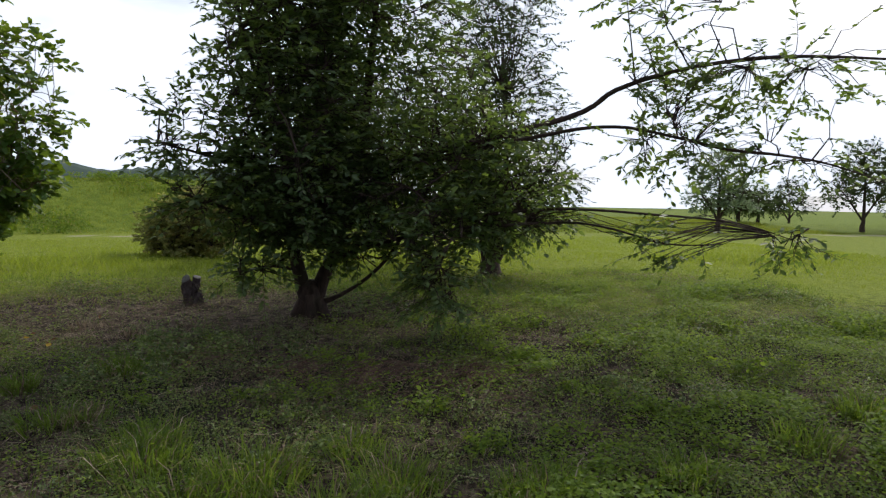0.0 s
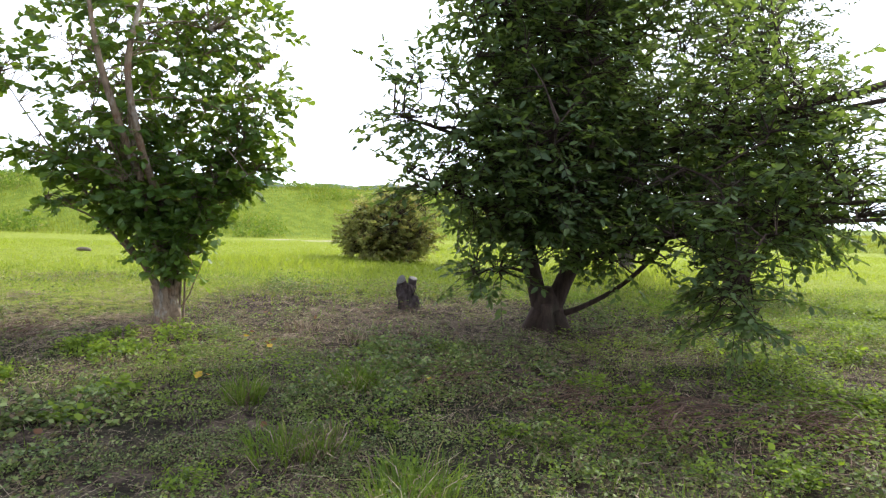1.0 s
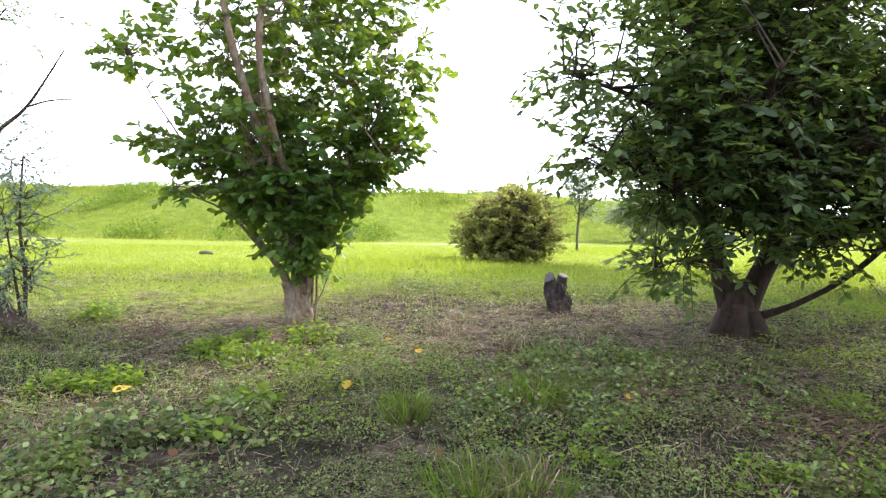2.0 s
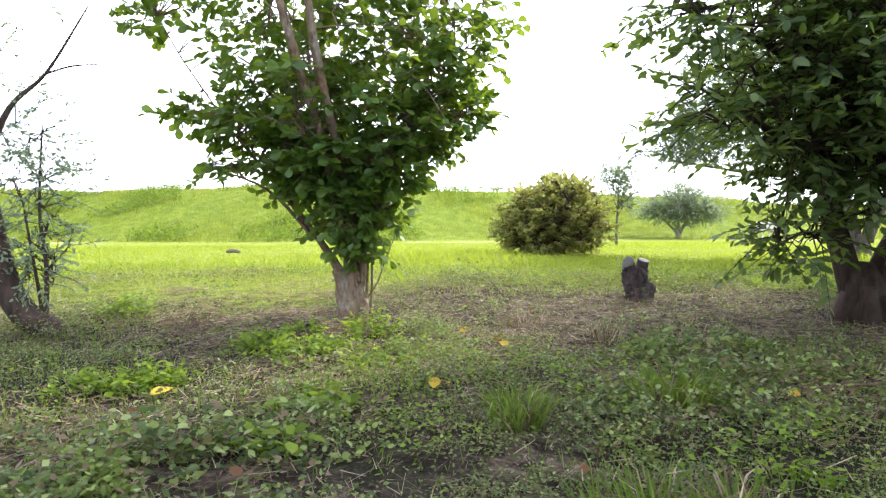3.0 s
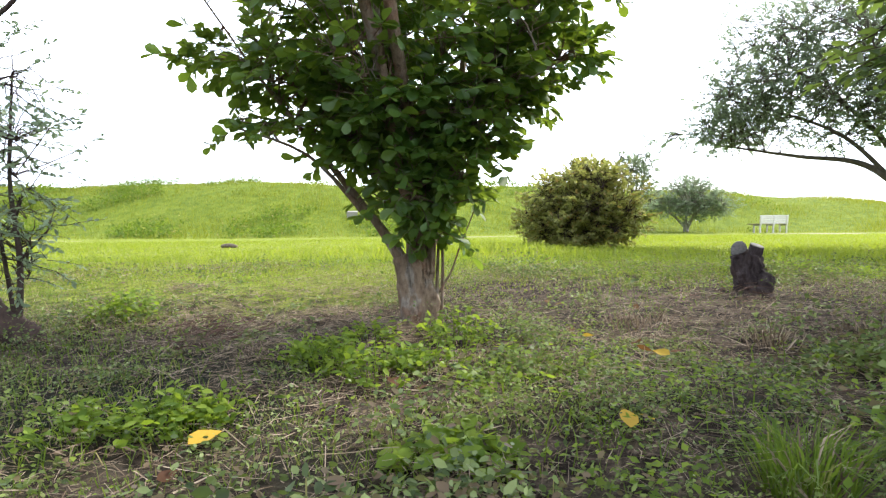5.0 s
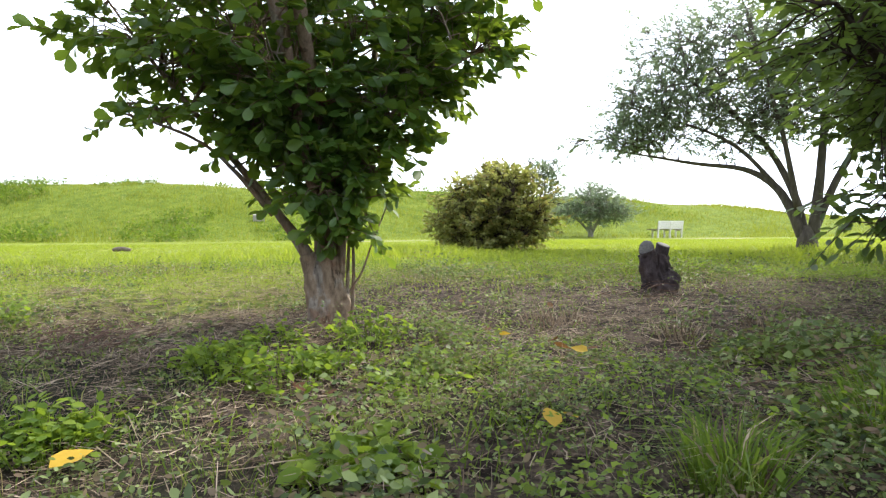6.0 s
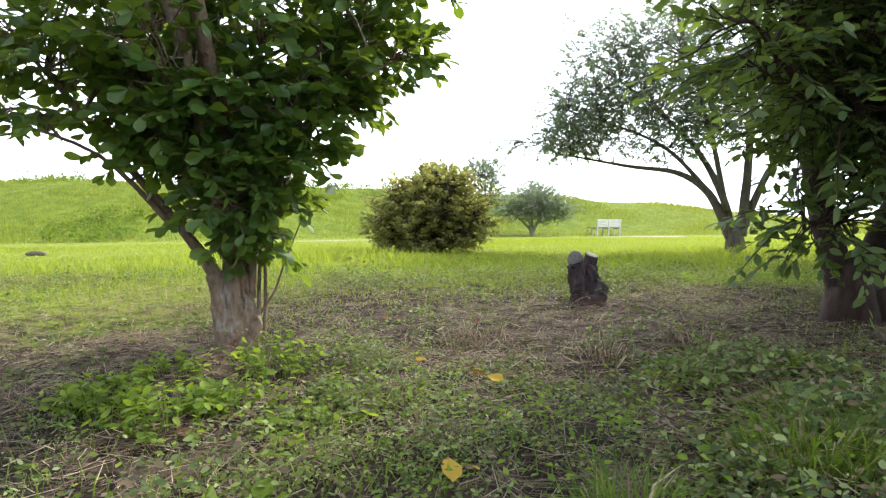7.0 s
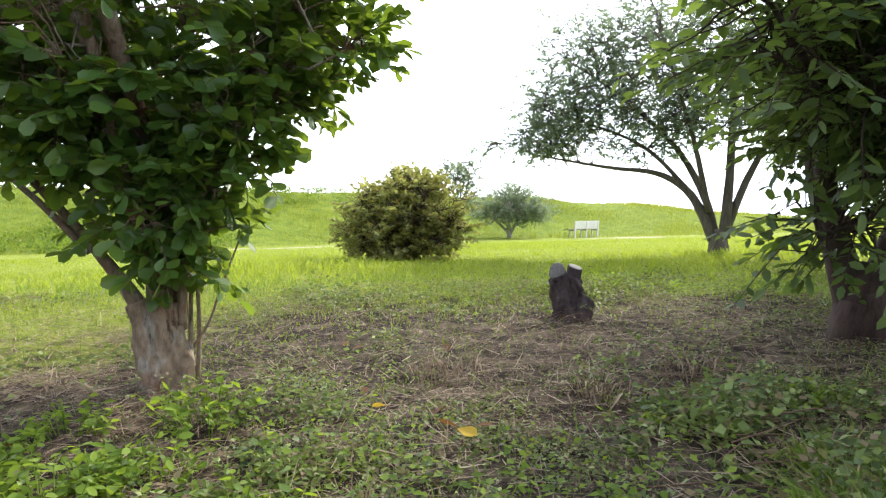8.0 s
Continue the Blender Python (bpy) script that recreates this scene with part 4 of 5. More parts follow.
for (fx, fy), fh, fr, fm in FAR_TREES:
    tree(
        "park_tree", "broad dark tree standing alone far across the field", "tree", (fx, fy), -35,
        [(0, 0, -0.2, 0.24), (0, 0, 0.5, 0.18), (0.05, 0, 1.2, 0.14), (0, 0, fh * 0.6, 0.07)],
        [[(0, 0, 0.9, 0.1), (-fr * 0.4, 0, fh * 0.4, 0.06), (-fr * 0.75, 0, fh * 0.55, 0.02)], [(0, 0, 1.0, 0.1), (fr * 0.4, 0.2, fh * 0.45, 0.06), (fr * 0.7, 0.3, fh * 0.65, 0.02)]],
        [(0, 0, fh * 0.62, fr * 0.8, fr * 0.7, fh * 0.3, 300 if fr > 2.8 else 150), (-fr * 0.5, 0, fh * 0.42, fr * 0.55, fr * 0.5, fh * 0.2, 80), (fr * 0.5, 0, fh * 0.45, fr * 0.55, fr * 0.5, fh * 0.22, 80), (0, 0, fh * 0.85, fr * 0.45, fr * 0.4, fh * 0.14, 50)],
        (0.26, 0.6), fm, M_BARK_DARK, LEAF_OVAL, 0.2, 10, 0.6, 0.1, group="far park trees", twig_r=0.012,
    )


# ---- things on the ground ----
def stump():
    bx, by = -4.29, 10.82
    root = new("tree_stump")
    root.location = (bx, by, float(land(bx, by)))
    root.scale = (0.9, 0.9, 0.93)
    tagged(root, "weathered dark forked tree stump with two sawn tops", "stump")
    v, q, c = fused_bole(
        [
            [(-0.05, -0.04, -0.15, 0.24), (-0.045, -0.03, 0.03, 0.125), (-0.05, -0.02, 0.16, 0.125), (-0.07, -0.02, 0.30, 0.115), (-0.10, -0.03, 0.46, 0.09)],
            [(0.07, -0.02, -0.15, 0.24), (0.06, -0.02, 0.03, 0.13), (0.055, 0.0, 0.18, 0.12), (0.045, 0.02, 0.30, 0.105), (0.05, 0.03, 0.46, 0.085)],
            [(0.14, -0.12, -0.15, 0.16), (0.13, -0.09, 0.03, 0.105), (0.135, -0.07, 0.15, 0.095), (0.125, -0.05, 0.22, 0.08), (0.10, -0.04, 0.27, 0.04), (0.03, 0.0, 0.42, 0.02)],
            [(-0.02, -0.17, -0.15, 0.14), (-0.01, -0.12, 0.03, 0.08), (0.0, -0.06, 0.2, 0.05), (0.0, 0.0, 0.42, 0.02)],
            [(0.0, 0.10, -0.15, 0.2), (0.0, 0.07, 0.1, 0.10), (0.0, 0.03, 0.42, 0.04)],
        ],
        0.46,
        [(-60, 0.12, 0.04, 0.03), (-120, 0.2, 0.03, 0.022), (-85, 0.3, 0.035, 0.02), (-30, 0.3, 0.03, 0.015), (-100, 0.06, 0.04, 0.03)],
        1.9,
    )
    solid("trunk", v, [q, c], M_STUMP, root, smooth=True)
    for a, b, c, face, r0, r1 in (((-0.075, -0.02, 0.30), (-0.10, -0.04, 0.42), (-0.125, -0.06, 0.50), (-0.35, -0.75, 0.55), 0.098, 0.092), ((0.035, 0.02, 0.28), (0.05, 0.03, 0.42), (0.075, 0.035, 0.545), (0.30, -0.22, 0.93), 0.088, 0.078)):
        v, q, t = tube([a, b, c], [r0, (r0 + r1) / 2 * 0.94, r1], 18, 0.05, 4)
        # sawn across, so the top ring lies in the plane of the cut
        k = Vector(face).normalized()
        top = v[-2 - 18 : -2]
        axis_way = np.array(Vector(c) - Vector(b)) / (Vector(c) - Vector(b)).length
        for m in range(len(top)):
            top[m] -= axis_way * ((top[m] - np.array(c)) @ np.array(k)) / (axis_way @ np.array(k))
        prong = solid("prong", v, [q, t], M_STUMP, root, smooth=True)
        ring = np.concatenate([np.array(c) + (top - np.array(c)) * f + np.array(k) * h for f, h in ((0.97, -0.004), (0.96, 0.003), (0.90, 0.006))] + [[np.array(c) + np.array(k) * 0.005]])
        m = np.arange(18)
        quads = np.concatenate([np.stack([r * 18 + m, r * 18 + (m + 1) % 18, (r + 1) * 18 + (m + 1) % 18, (r + 1) * 18 + m], -1) for r in (0, 1)])
        solid("sawn_face", ring, [quads, np.stack([36 + m, 36 + (m + 1) % 18, np.full(18, 54)], -1)], M_CUT, prong, "grey sawn wood")
    v, q = leaves(rng.normal(0, 0.07, (60, 3)) + np.array([0.24, -0.02, 0.26]), rng.normal(0, 1, (60, 3)), rng.normal(0, 0.5, (60, 3)) + np.array([0, 0, 1.0]), np.full(60, 0.06), np.full(60, 0.035))
    solid("shoot", v, q, M_COVER, root, "small green shoot")["kind"] = "stuff"


stump()


def box(bm, size, m):
    r = bmesh.ops.create_cube(bm, size=1.0, matrix=m @ Matrix.Diagonal((*size, 1)))
    bmesh.ops.bevel(bm, geom=[e for e in bm.edges if e.verts[0] in r["verts"]], offset=0.006, segments=1, affect="EDGES")


def bench():
    bx, by = -0.5, 37.2
    root = new("park_bench")
    root.matrix_world = pose(bx, by, float(land(bx, by)) - 0.04, 0, 0, 32)
    tagged(root, "pale weathered wooden bench with slatted panel back on the grass", "bench")

    def piece(name, size, at, mat, tilt=0):
        bm = bmesh.new()
        box(bm, size, pose(*at, tilt, 0, 0))
        part(name, bm, mat, root)

    for x in (-0.72, 0.0, 0.72):
        piece("leg", (0.07, 0.07, 0.44), (x, 0.0, 0.20), M_BENCH)
        piece("leg", (0.07, 0.07, 0.44), (x, 0.42, 0.20), M_BENCH)
        piece("seat_bearer", (0.05, 0.50, 0.06), (x, 0.22, 0.42), M_BENCH)
        piece("back_post", (0.08, 0.06, 0.48), (x, -0.06, 0.64), M_BENCH, 6)
    for k in range(4):
        piece("seat_slat", (1.90, 0.10, 0.035), (-0.12, 0.05 + 0.115 * k, 0.468), M_TWIG)
    for k in range(4):
        piece("back_slat", (1.56, 0.025, 0.095), (0, -0.045 - 0.010 * k, 0.53 + 0.103 * k), M_BENCH, 6)


bench()


def field_log():
    bx, by = -15.7, 17.0
    root = new("fallen_log")
    root.location = (bx, by, float(land(bx, by)))
    tagged(root, "short dark weathered log lying in the grass", "log")
    v, q, t = tube([(-0.30, 0.08, 0.05), (-0.1, 0.0, 0.07), (0.12, -0.04, 0.07), (0.30, -0.10, 0.05)], [0.04, 0.055, 0.05, 0.03], 12, 0.14)
    solid("wood", v, [q, t], M_TWIG, root, smooth=True)


field_log()


def pale_slab():
    bx, by = -20.4, 32.5
    ob = new("stone_slab")
    ob.matrix_world = pose(bx, by, float(land(bx, by)), 12, 0, 30)
    tagged(ob, "small pale concrete slab half sunk in the bank", "slab")
    bm = bmesh.new()
    box(bm, (0.55, 0.25, 0.34), pose(0, 0, 0.12))
    part("block", bm, M_CONCRETE, ob)


pale_slab()


def on_land(xy, dz=0.0):
    return np.concatenate([xy, (land(xy[:, 0], xy[:, 1]) + dz)[:, None]], 1)


def weed(x, y, h, n, size, label="clump of bright green broad-leaved weeds"):
    root = new("weed_plant")
    root.location = (x, y, float(land(x, y)))
    tagged(root, label, "weed", "weeds among the trees")
    a = rng.random(n) * 6.283
    f = rng.random(n) ** 0.6
    r = f * (h * 0.9 + 0.10) * (1 + 0.25 * np.sin(a * 3 + x * 5))
    top = np.stack([np.cos(a) * r, np.sin(a) * r, h * (1 - 0.5 * f**2) * rng.uniform(0.45, 1.0, n)], -1)
    foot = top * np.array([0.6, 0.6, 0.0])
    v, q = sticks(foot, (foot + top) / 2 + np.array([0, 0, 0.02]), top, np.full(n, 0.004), np.full(n, 0.002))
    solid("stem", v, q, M_WEED, root)["kind"] = "stuff"
    m = 6
    i = np.repeat(np.arange(n), m)
    k = np.tile(np.arange(m), n)
    u = 1 - 0.13 * k
    p = foot[i] + (top - foot)[i] * u[:, None]
    b = k * 2.4 + a[i] + rng.normal(0, 0.4, len(a[i]))
    way = np.stack([np.cos(b), np.sin(b), 0.05 + rng.normal(0, 0.4, len(b))], -1)
    L = size * rng.uniform(0.5, 1.2, len(b)) * (1 - 0.05 * k)
    v, q = leaves(p, way, rng.normal(0, 0.4, p.shape) + np.array([0, 0, 1.0]), L, L * rng.uniform(0.6, 0.85, len(b)))
    solid("foliage", v, q, M_WEED, root)["kind"] = "stuff"


WEEDS = [
    (-6.51, 7.95, 0.34, 30, 0.10), (-6.65, 6.95, 0.27, 28, 0.09), (-6.42, 7.22, 0.22, 20, 0.08), (-7.05, 7.0, 0.26, 26, 0.09), (-7.25, 7.2, 0.24, 20, 0.085), (-9.69, 7.95, 0.34, 44, 0.10),
    (-7.4, 6.0, 0.24, 34, 0.085), (-7.62, 5.72, 0.22, 28, 0.08), (-7.18, 6.15, 0.2, 22, 0.08), (-7.16, 5.92, 0.22, 28, 0.085), (-5.8, 6.0, 0.14, 14, 0.12), (-5.98, 5.9, 0.12, 10, 0.13), (-5.95, 6.95, 0.2, 14, 0.08),
    (-7.13, 7.77, 0.2, 22, 0.08), (-6.65, 7.23, 0.2, 22, 0.085), (-5.67, 5.31, 0.16, 9, 0.12), (-7.16, 7.4, 0.2, 20, 0.08), (-1.47, 7.5, 0.26, 26, 0.085), (-3.22, 5.73, 0.16, 16, 0.07),
    (3.99, 7.06, 0.44, 46, 0.10), (5.06, 9.44, 0.38, 36, 0.10), (0.36, 4.77, 0.26, 34, 0.08), (-0.98, 7.24, 0.26, 28, 0.08), (1.73, 9.67, 0.34, 30, 0.09), (-0.13, 5.79, 0.24, 30, 0.08), (1.17, 7.61, 0.22, 24, 0.07), (7.38, 9.3, 0.34, 34, 0.09),
    (-2.23, 6.05, 0.16, 20, 0.065), (-2.86, 5.06, 0.18, 24, 0.07), (-4.18, 4.63, 0.16, 20, 0.06), (-4.16, 8.17, 0.14, 14, 0.06), (-3.18, 8.42, 0.16, 16, 0.06), (2.4, 5.6, 0.26, 30, 0.08), (4.9, 7.4, 0.3, 30, 0.085), (1.6, 6.4, 0.2, 24, 0.07), (3.0, 8.5, 0.24, 26, 0.08),
]
for wx, wy, wh, wn, ws in WEEDS:
    weed(wx, wy, wh * 0.9, int(wn * 1.3), ws * (0.72 if ws < 0.11 else 0.95))


def tuft(x, y, h, n, spread, dry=False):
    root = new("grass_tuft")
    root.location = (x, y, float(land(x, y)))
    tagged(root, "tuft of dry pale grass" if dry else "tall tuft of green grass", "grass", "grass tufts")
    for name, count, mat in (("foliage", n - n // 8, M_STRAW if dry else M_GRASS), ("withered_foliage", n // 8, M_STRAW)):
        a = rng.random(count) * 6.283
        r = rng.random(count) ** 0.7 * spread
        p = np.stack([np.cos(a) * r, np.sin(a) * r, np.zeros(count) - 0.02], -1)
        v, f = blades(p, h * rng.uniform(0.5, 1.1, count), rng.uniform(0.006, 0.013, count), a + rng.normal(0, 0.9, count), rng.uniform(0.25, 1.4, count))
        solid(name, v, f, mat, root)["kind"] = "stuff"


TUFTS = [(-4.6, 6.15, 0.34, 300, 0.15), (-3.77, 6.82, 0.36, 380, 0.24), (-3.55, 6.95, 0.3, 220, 0.2), (-3.45, 5.35, 0.26, 160, 0.2), (-2.6, 4.42, 0.42, 420, 0.38), (-1.58, 4.1, 0.44, 460, 0.4), (-0.46, 4.0, 0.38, 420, 0.38), (-2.67, 4.85, 0.34, 260, 0.3), (-0.86, 4.69, 0.3, 260, 0.3), (-3.76, 5.2, 0.3, 220, 0.3), (0.7, 3.9, 0.34, 320, 0.35), (-3.52, 7.48, 0.26, 240, 0.2), (3.48, 4.86, 0.42, 300, 0.3), (4.6, 5.6, 0.42, 280, 0.3), (-2.0, 3.6, 0.46, 420, 0.4), (-0.9, 3.3, 0.46, 420, 0.4), (2.0, 4.2, 0.34, 260, 0.3)]
for tx, ty, th, tn, ts in TUFTS:
    tuft(tx, ty, th, tn, ts)
for tx, ty, th, tn, ts in [(-3.48, 5.22, 0.3, 60, 0.10), (-3.46, 5.45, 0.26, 40, 0.08), (-4.4, 8.5, 0.22, 90, 0.2), (-5.3, 9.0, 0.2, 90, 0.25), (-5.4, 6.9, 0.2, 40, 0.10), (-3.7, 9.0, 0.2, 80, 0.25)]:
    tuft(tx, ty, th, tn, ts, True)


def fallen_leaf(x, y, size, mat, label):
    p = np.array([[0, 0, 0.0]])
    v, q = leaves(p, rng.normal(0, 1, (1, 3)) * np.array([1, 1, 0.1]), rng.normal(0, 0.5, (1, 3)) + np.array([[0, 0, 1.0]]), np.array([size]), np.array([size * 0.6]), LEAF_BROAD if mat is M_YELLOW else LEAF_CURL)
    ob = solid("fallen_leaf", v, q, mat)
    ob.location = (x, y, float(land(x, y)) + (0.10 if mat is M_YELLOW else 0.06))
    tagged(ob, label, "leaf", "fallen leaves")


for lx, ly, lsize in [(-5.25, 6.5, 0.16), (-5.19, 6.46, 0.09), (-6.9, 5.85, 0.17), (-5.16, 7.68, 0.12), (-3.1, 7.0, 0.10), (-5.55, 8.0, 0.08)]:
    fallen_leaf(lx, ly, lsize, M_YELLOW, "yellow fallen leaf lying on ground cover")
for lx, ly, lsize in [(-6.16, 9.57, 0.12), (-6.08, 9.5, 0.09), (-7.19, 7.48, 0.12), (-6.43, 6.75, 0.14), (-6.36, 6.72, 0.1), (-5.69, 4.97, 0.12), (-5.25, 8.11, 0.13), (-5.15, 7.8, 0.12), (-5.08, 7.83, 0.09), (-4.12, 5.52, 0.11), (-6.85, 5.53, 0.1), (-5.38, 9.61, 0.1), (-5.78, 8.41, 0.08)]:
    fallen_leaf(lx, ly, lsize, M_DEAD, "rust-brown dead leaf curled on the ground")


for k in range(46):
    ls, lw = rng.uniform(-3.5, 7.0), rng.uniform(-6, 9)
    fallen_leaf(PIV[0] + ls * FWD[0] + lw * SIDE[0], PIV[1] + ls * FWD[1] + lw * SIDE[1], rng.uniform(0.05, 0.09), M_DRY, "pale dry leaf fallen on the ground")


def waves(x, y, k, seed):
    """Soft patches between 0 and 1."""
    r = np.random.default_rng(seed)
    out = 0
    for f in (1.0, 1.9, 3.7):
        for _ in range(3):
            a, p = r.random(2) * 6.283
            out = out + np.sin((x * np.cos(a) + y * np.sin(a)) * k * f + p) / f
    return 0.5 + 0.5 * np.tanh(out * 0.55)


def scatter(count, s0, s1, w0, w1, keep=None, power=1.0):
    """Places on the plan between two lines across and along the walk; power above 1 crowds them towards s0."""
    s = s0 + (s1 - s0) * rng.random(count) ** power
    w = w0 + (w1 - w0) * rng.random(count)
    x = PIV[0] + s * FWD[0] + w * SIDE[0]
    y = PIV[1] + s * FWD[1] + w * SIDE[1]
    if keep is not None:
        m = rng.random(count) < keep(x, y, s, w)
        x, y = x[m], y[m]
    return np.stack([x, y], 1)


BARE = [
    (-7.8, 8.35, 0.40), (-8.45, 7.35, 0.40), (-7.7, 6.72, 0.34), (-7.2, 6.42, 0.24), (-7.5, 8.85, 0.28), (-7.45, 7.9, 0.26), (-6.42, 7.58, 0.17), (-7.05, 7.4, 0.18), (-4.97, 6.44, 0.24), (-5.6, 6.98, 0.15), (-5.16, 8.47, 0.24),
    (-8.35, 10.0, 0.35), (-10.4, 9.56, 0.3), (-7.7, 7.4, 0.2), (-5.7, 7.7, 0.14), (-8.3, 8.0, 0.3), (-6.6, 9.1, 0.25), (-4.2, 7.2, 0.2), (-7.0, 7.78, 0.26), (-7.35, 8.2, 0.26), (-6.35, 7.15, 0.2), (-7.6, 7.75, 0.24), (-6.85, 6.85, 0.2), (-6.2, 6.7, 0.16), (-9.0, 8.2, 0.35),
]


def bare(x, y):
    """Small patches of open soil and matted straw round the pale tree."""
    ragged = 0.6 + 0.8 * waves(x, y, 6.0, 95)
    return np.clip(sum(np.exp(-(((x - bx) ** 2 + (y - by) ** 2) / (br * ragged) ** 2)) for bx, by, br in BARE) * 1.25, 0, 1)


def brown(x, y):
    """Where dry litter wins over green growth: the trodden strip between the trees."""
    s, w = plan_sw(x, y)
    band = np.exp(-(((s - 5.0) / 1.9) ** 2)) * step(w, -1.9, -0.6) * (1 - step(w, 7.5, 10))
    spots = np.exp(-(((x + 2.5) ** 2 + (y - 7.4) ** 2) / 1.1)) + np.exp(-(((x + 0.2) ** 2 + (y - 6.4) ** 2) / 0.8)) + np.exp(-(((x + 3.9) ** 2 + (y - 7.4) ** 2) / 0.25)) + np.exp(-(((x + 3.8) ** 2 + (y - 8.3) ** 2) / 1.5)) + 0.9 * np.exp(-(((x - 0.6) ** 2 + (y - 6.8) ** 2) / 0.5)) + 0.5 * np.exp(-(((x - 1.2) / 2.6) ** 2 + ((y - 6.0) / 1.3) ** 2)) * (0.4 + 1.2 * waves(x, y, 2.4, 88))
    under = np.exp(-(((x + 2.5) / 2.1) ** 2 + ((y - 7.7) / 1.6) ** 2)) * (0.45 + 0.8 * waves(x, y, 2.2, 91))
    return np.clip(band * 0.95 + spots * 0.8 + under * 0.9 + bare(x, y), 0, 1)


# creeping ground cover
def ground_cover():
    clump = lambda x, y: 0.18 + 1.25 * step(waves(x, y, 7.0, 13), 0.28, 0.70)
    c = scatter(165000, -3.2, 8.5, -7.5, 15.0, lambda x, y, s, w: (0.22 + 0.85 * step(waves(x, y, 1.5, 3), 0.22, 0.62)) * clump(x, y) * (1 - 0.78 * brown(x, y)) * (1 - 0.6 * bare(x, y)) * (1 - 0.75 * step(s + 2.4 * step(-w, 0.8, 2.6), 5.5, 8.0)) * (1 - 0.5 * step(-w, 0.6, 1.8)) * step(s, -3.2 + 2.0 * (1 - step(w, -1.0, 3.0)), -2.6 + 2.0 * (1 - step(w, -1.0, 3.0))) * (1 - 0.4 * step(w, 9, 12)), 1.1)
    c = np.concatenate([c, scatter(24000, -0.4, 3.6, -4.2, 4.2, lambda x, y, s, w: (0.35 + 0.65 * waves(x, y, 2.6, 4)) * clump(x, y) * (1 - 0.92 * bare(x, y)) * (1 - 0.6 * step(-w, 0.2, 1.4)))])
    m = 4
    i = np.repeat(np.arange(len(c)), m)
    lift = rng.uniform(0.01, 0.14, len(c)) * (0.3 + 1.2 * waves(c[:, 0], c[:, 1], 2.1, 5)) * (0.2 + 1.9 * waves(c[:, 0], c[:, 1], 7.0, 13))
    p = on_land(c)[i] + np.concatenate([rng.normal(0, 0.035, (len(i), 2)), np.zeros((len(i), 1))], 1)
    p[:, 2] += lift[i] * rng.uniform(0.3, 1.0, len(i))
    a = rng.random(len(i)) * 6.283
    way = np.stack([np.cos(a), np.sin(a), rng.normal(0.1, 0.35, len(i))], -1)
    big = 0.021 + 0.034 * waves(c[:, 0], c[:, 1], 1.6, 9) ** 2
    L = big[i] * rng.uniform(0.55, 1.35, len(i))
    W = L * rng.uniform(0.42, 0.9, len(i))
    up = rng.normal(0, 0.95, p.shape) + np.array([0, 0, 1.0])
    s, w = plan_sw(p[:, 0], p[:, 1])
    near = (s < 1.5) & (s > 0.2) & (np.abs(w) < 2.6)
    for m, form in ((near, LEAF_OVAL), (~near, LEAF_KITE)):
        v, q = leaves(p[m], way[m], up[m], L[m], W[m], form)
        tagged(solid("ground_cover", v, q, M_COVER), "low creeping green plants covering the soil", "ground cover", kind="stuff")


def near_grass():
    c = scatter(100000, -3.4, 9.5, -8.5, 16.0, lambda x, y, s, w: np.clip(0.25 + 0.9 * waves(x, y, 1.1, 21) ** 2, 0, 1) * (1 - 0.75 * brown(x, y)), 0.9)
    s, w = plan_sw(c[:, 0], c[:, 1])
    lush = np.exp(-(((c[:, 0] + 1.3) / 2.2) ** 2 + ((c[:, 1] - 3.7) / 0.9) ** 2))
    h = rng.uniform(0.05, 0.15, len(c)) * (1 + 1.6 * lush) * (0.8 + 0.5 * waves(c[:, 0], c[:, 1], 1.7, 8))
    v, f = blades(on_land(c, -0.01), h, rng.uniform(0.004, 0.008, len(c)), rng.random(len(c)) * 6.283, rng.uniform(0.2, 1.3, len(c)))
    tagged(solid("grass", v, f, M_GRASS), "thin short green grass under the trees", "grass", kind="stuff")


def field_grass():
    track = lambda r: 1 - 0.9 * step(r, -4.2, -3.6) * (1 - step(r, -0.9, -0.4))
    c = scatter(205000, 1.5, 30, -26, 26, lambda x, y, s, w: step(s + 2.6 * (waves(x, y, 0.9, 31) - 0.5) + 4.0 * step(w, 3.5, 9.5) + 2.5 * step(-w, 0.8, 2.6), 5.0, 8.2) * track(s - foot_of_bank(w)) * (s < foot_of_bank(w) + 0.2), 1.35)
    s, w = plan_sw(c[:, 0], c[:, 1])
    h = (0.05 + 0.07 * waves(c[:, 0], c[:, 1], 0.7, 33)) * rng.uniform(0.5, 1.4, len(c))
    tall = np.exp(-(((s - 11.5) / 2.5) ** 2)) * waves(c[:, 0], c[:, 1], 0.35, 35)
    h *= 1 - 0.55 * step(s - foot_of_bank(w), -8.0, -4.5)
    h *= (1 + 1.3 * tall) * (0.45 + 0.55 * step(s, 5.5, 8.5))
    width, lean, bend = rng.uniform(0.008, 0.014, len(c)) * (1 + s / 20), rng.random(len(c)) * 6.283, rng.uniform(0.3, 1.6, len(c))
    for m, make in ((s < 13, blades), (s >= 13, spears)):
        v, f = make(on_land(c[m], -0.01), h[m], width[m], lean[m], bend[m])
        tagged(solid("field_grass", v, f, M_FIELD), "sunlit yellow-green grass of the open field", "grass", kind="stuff")


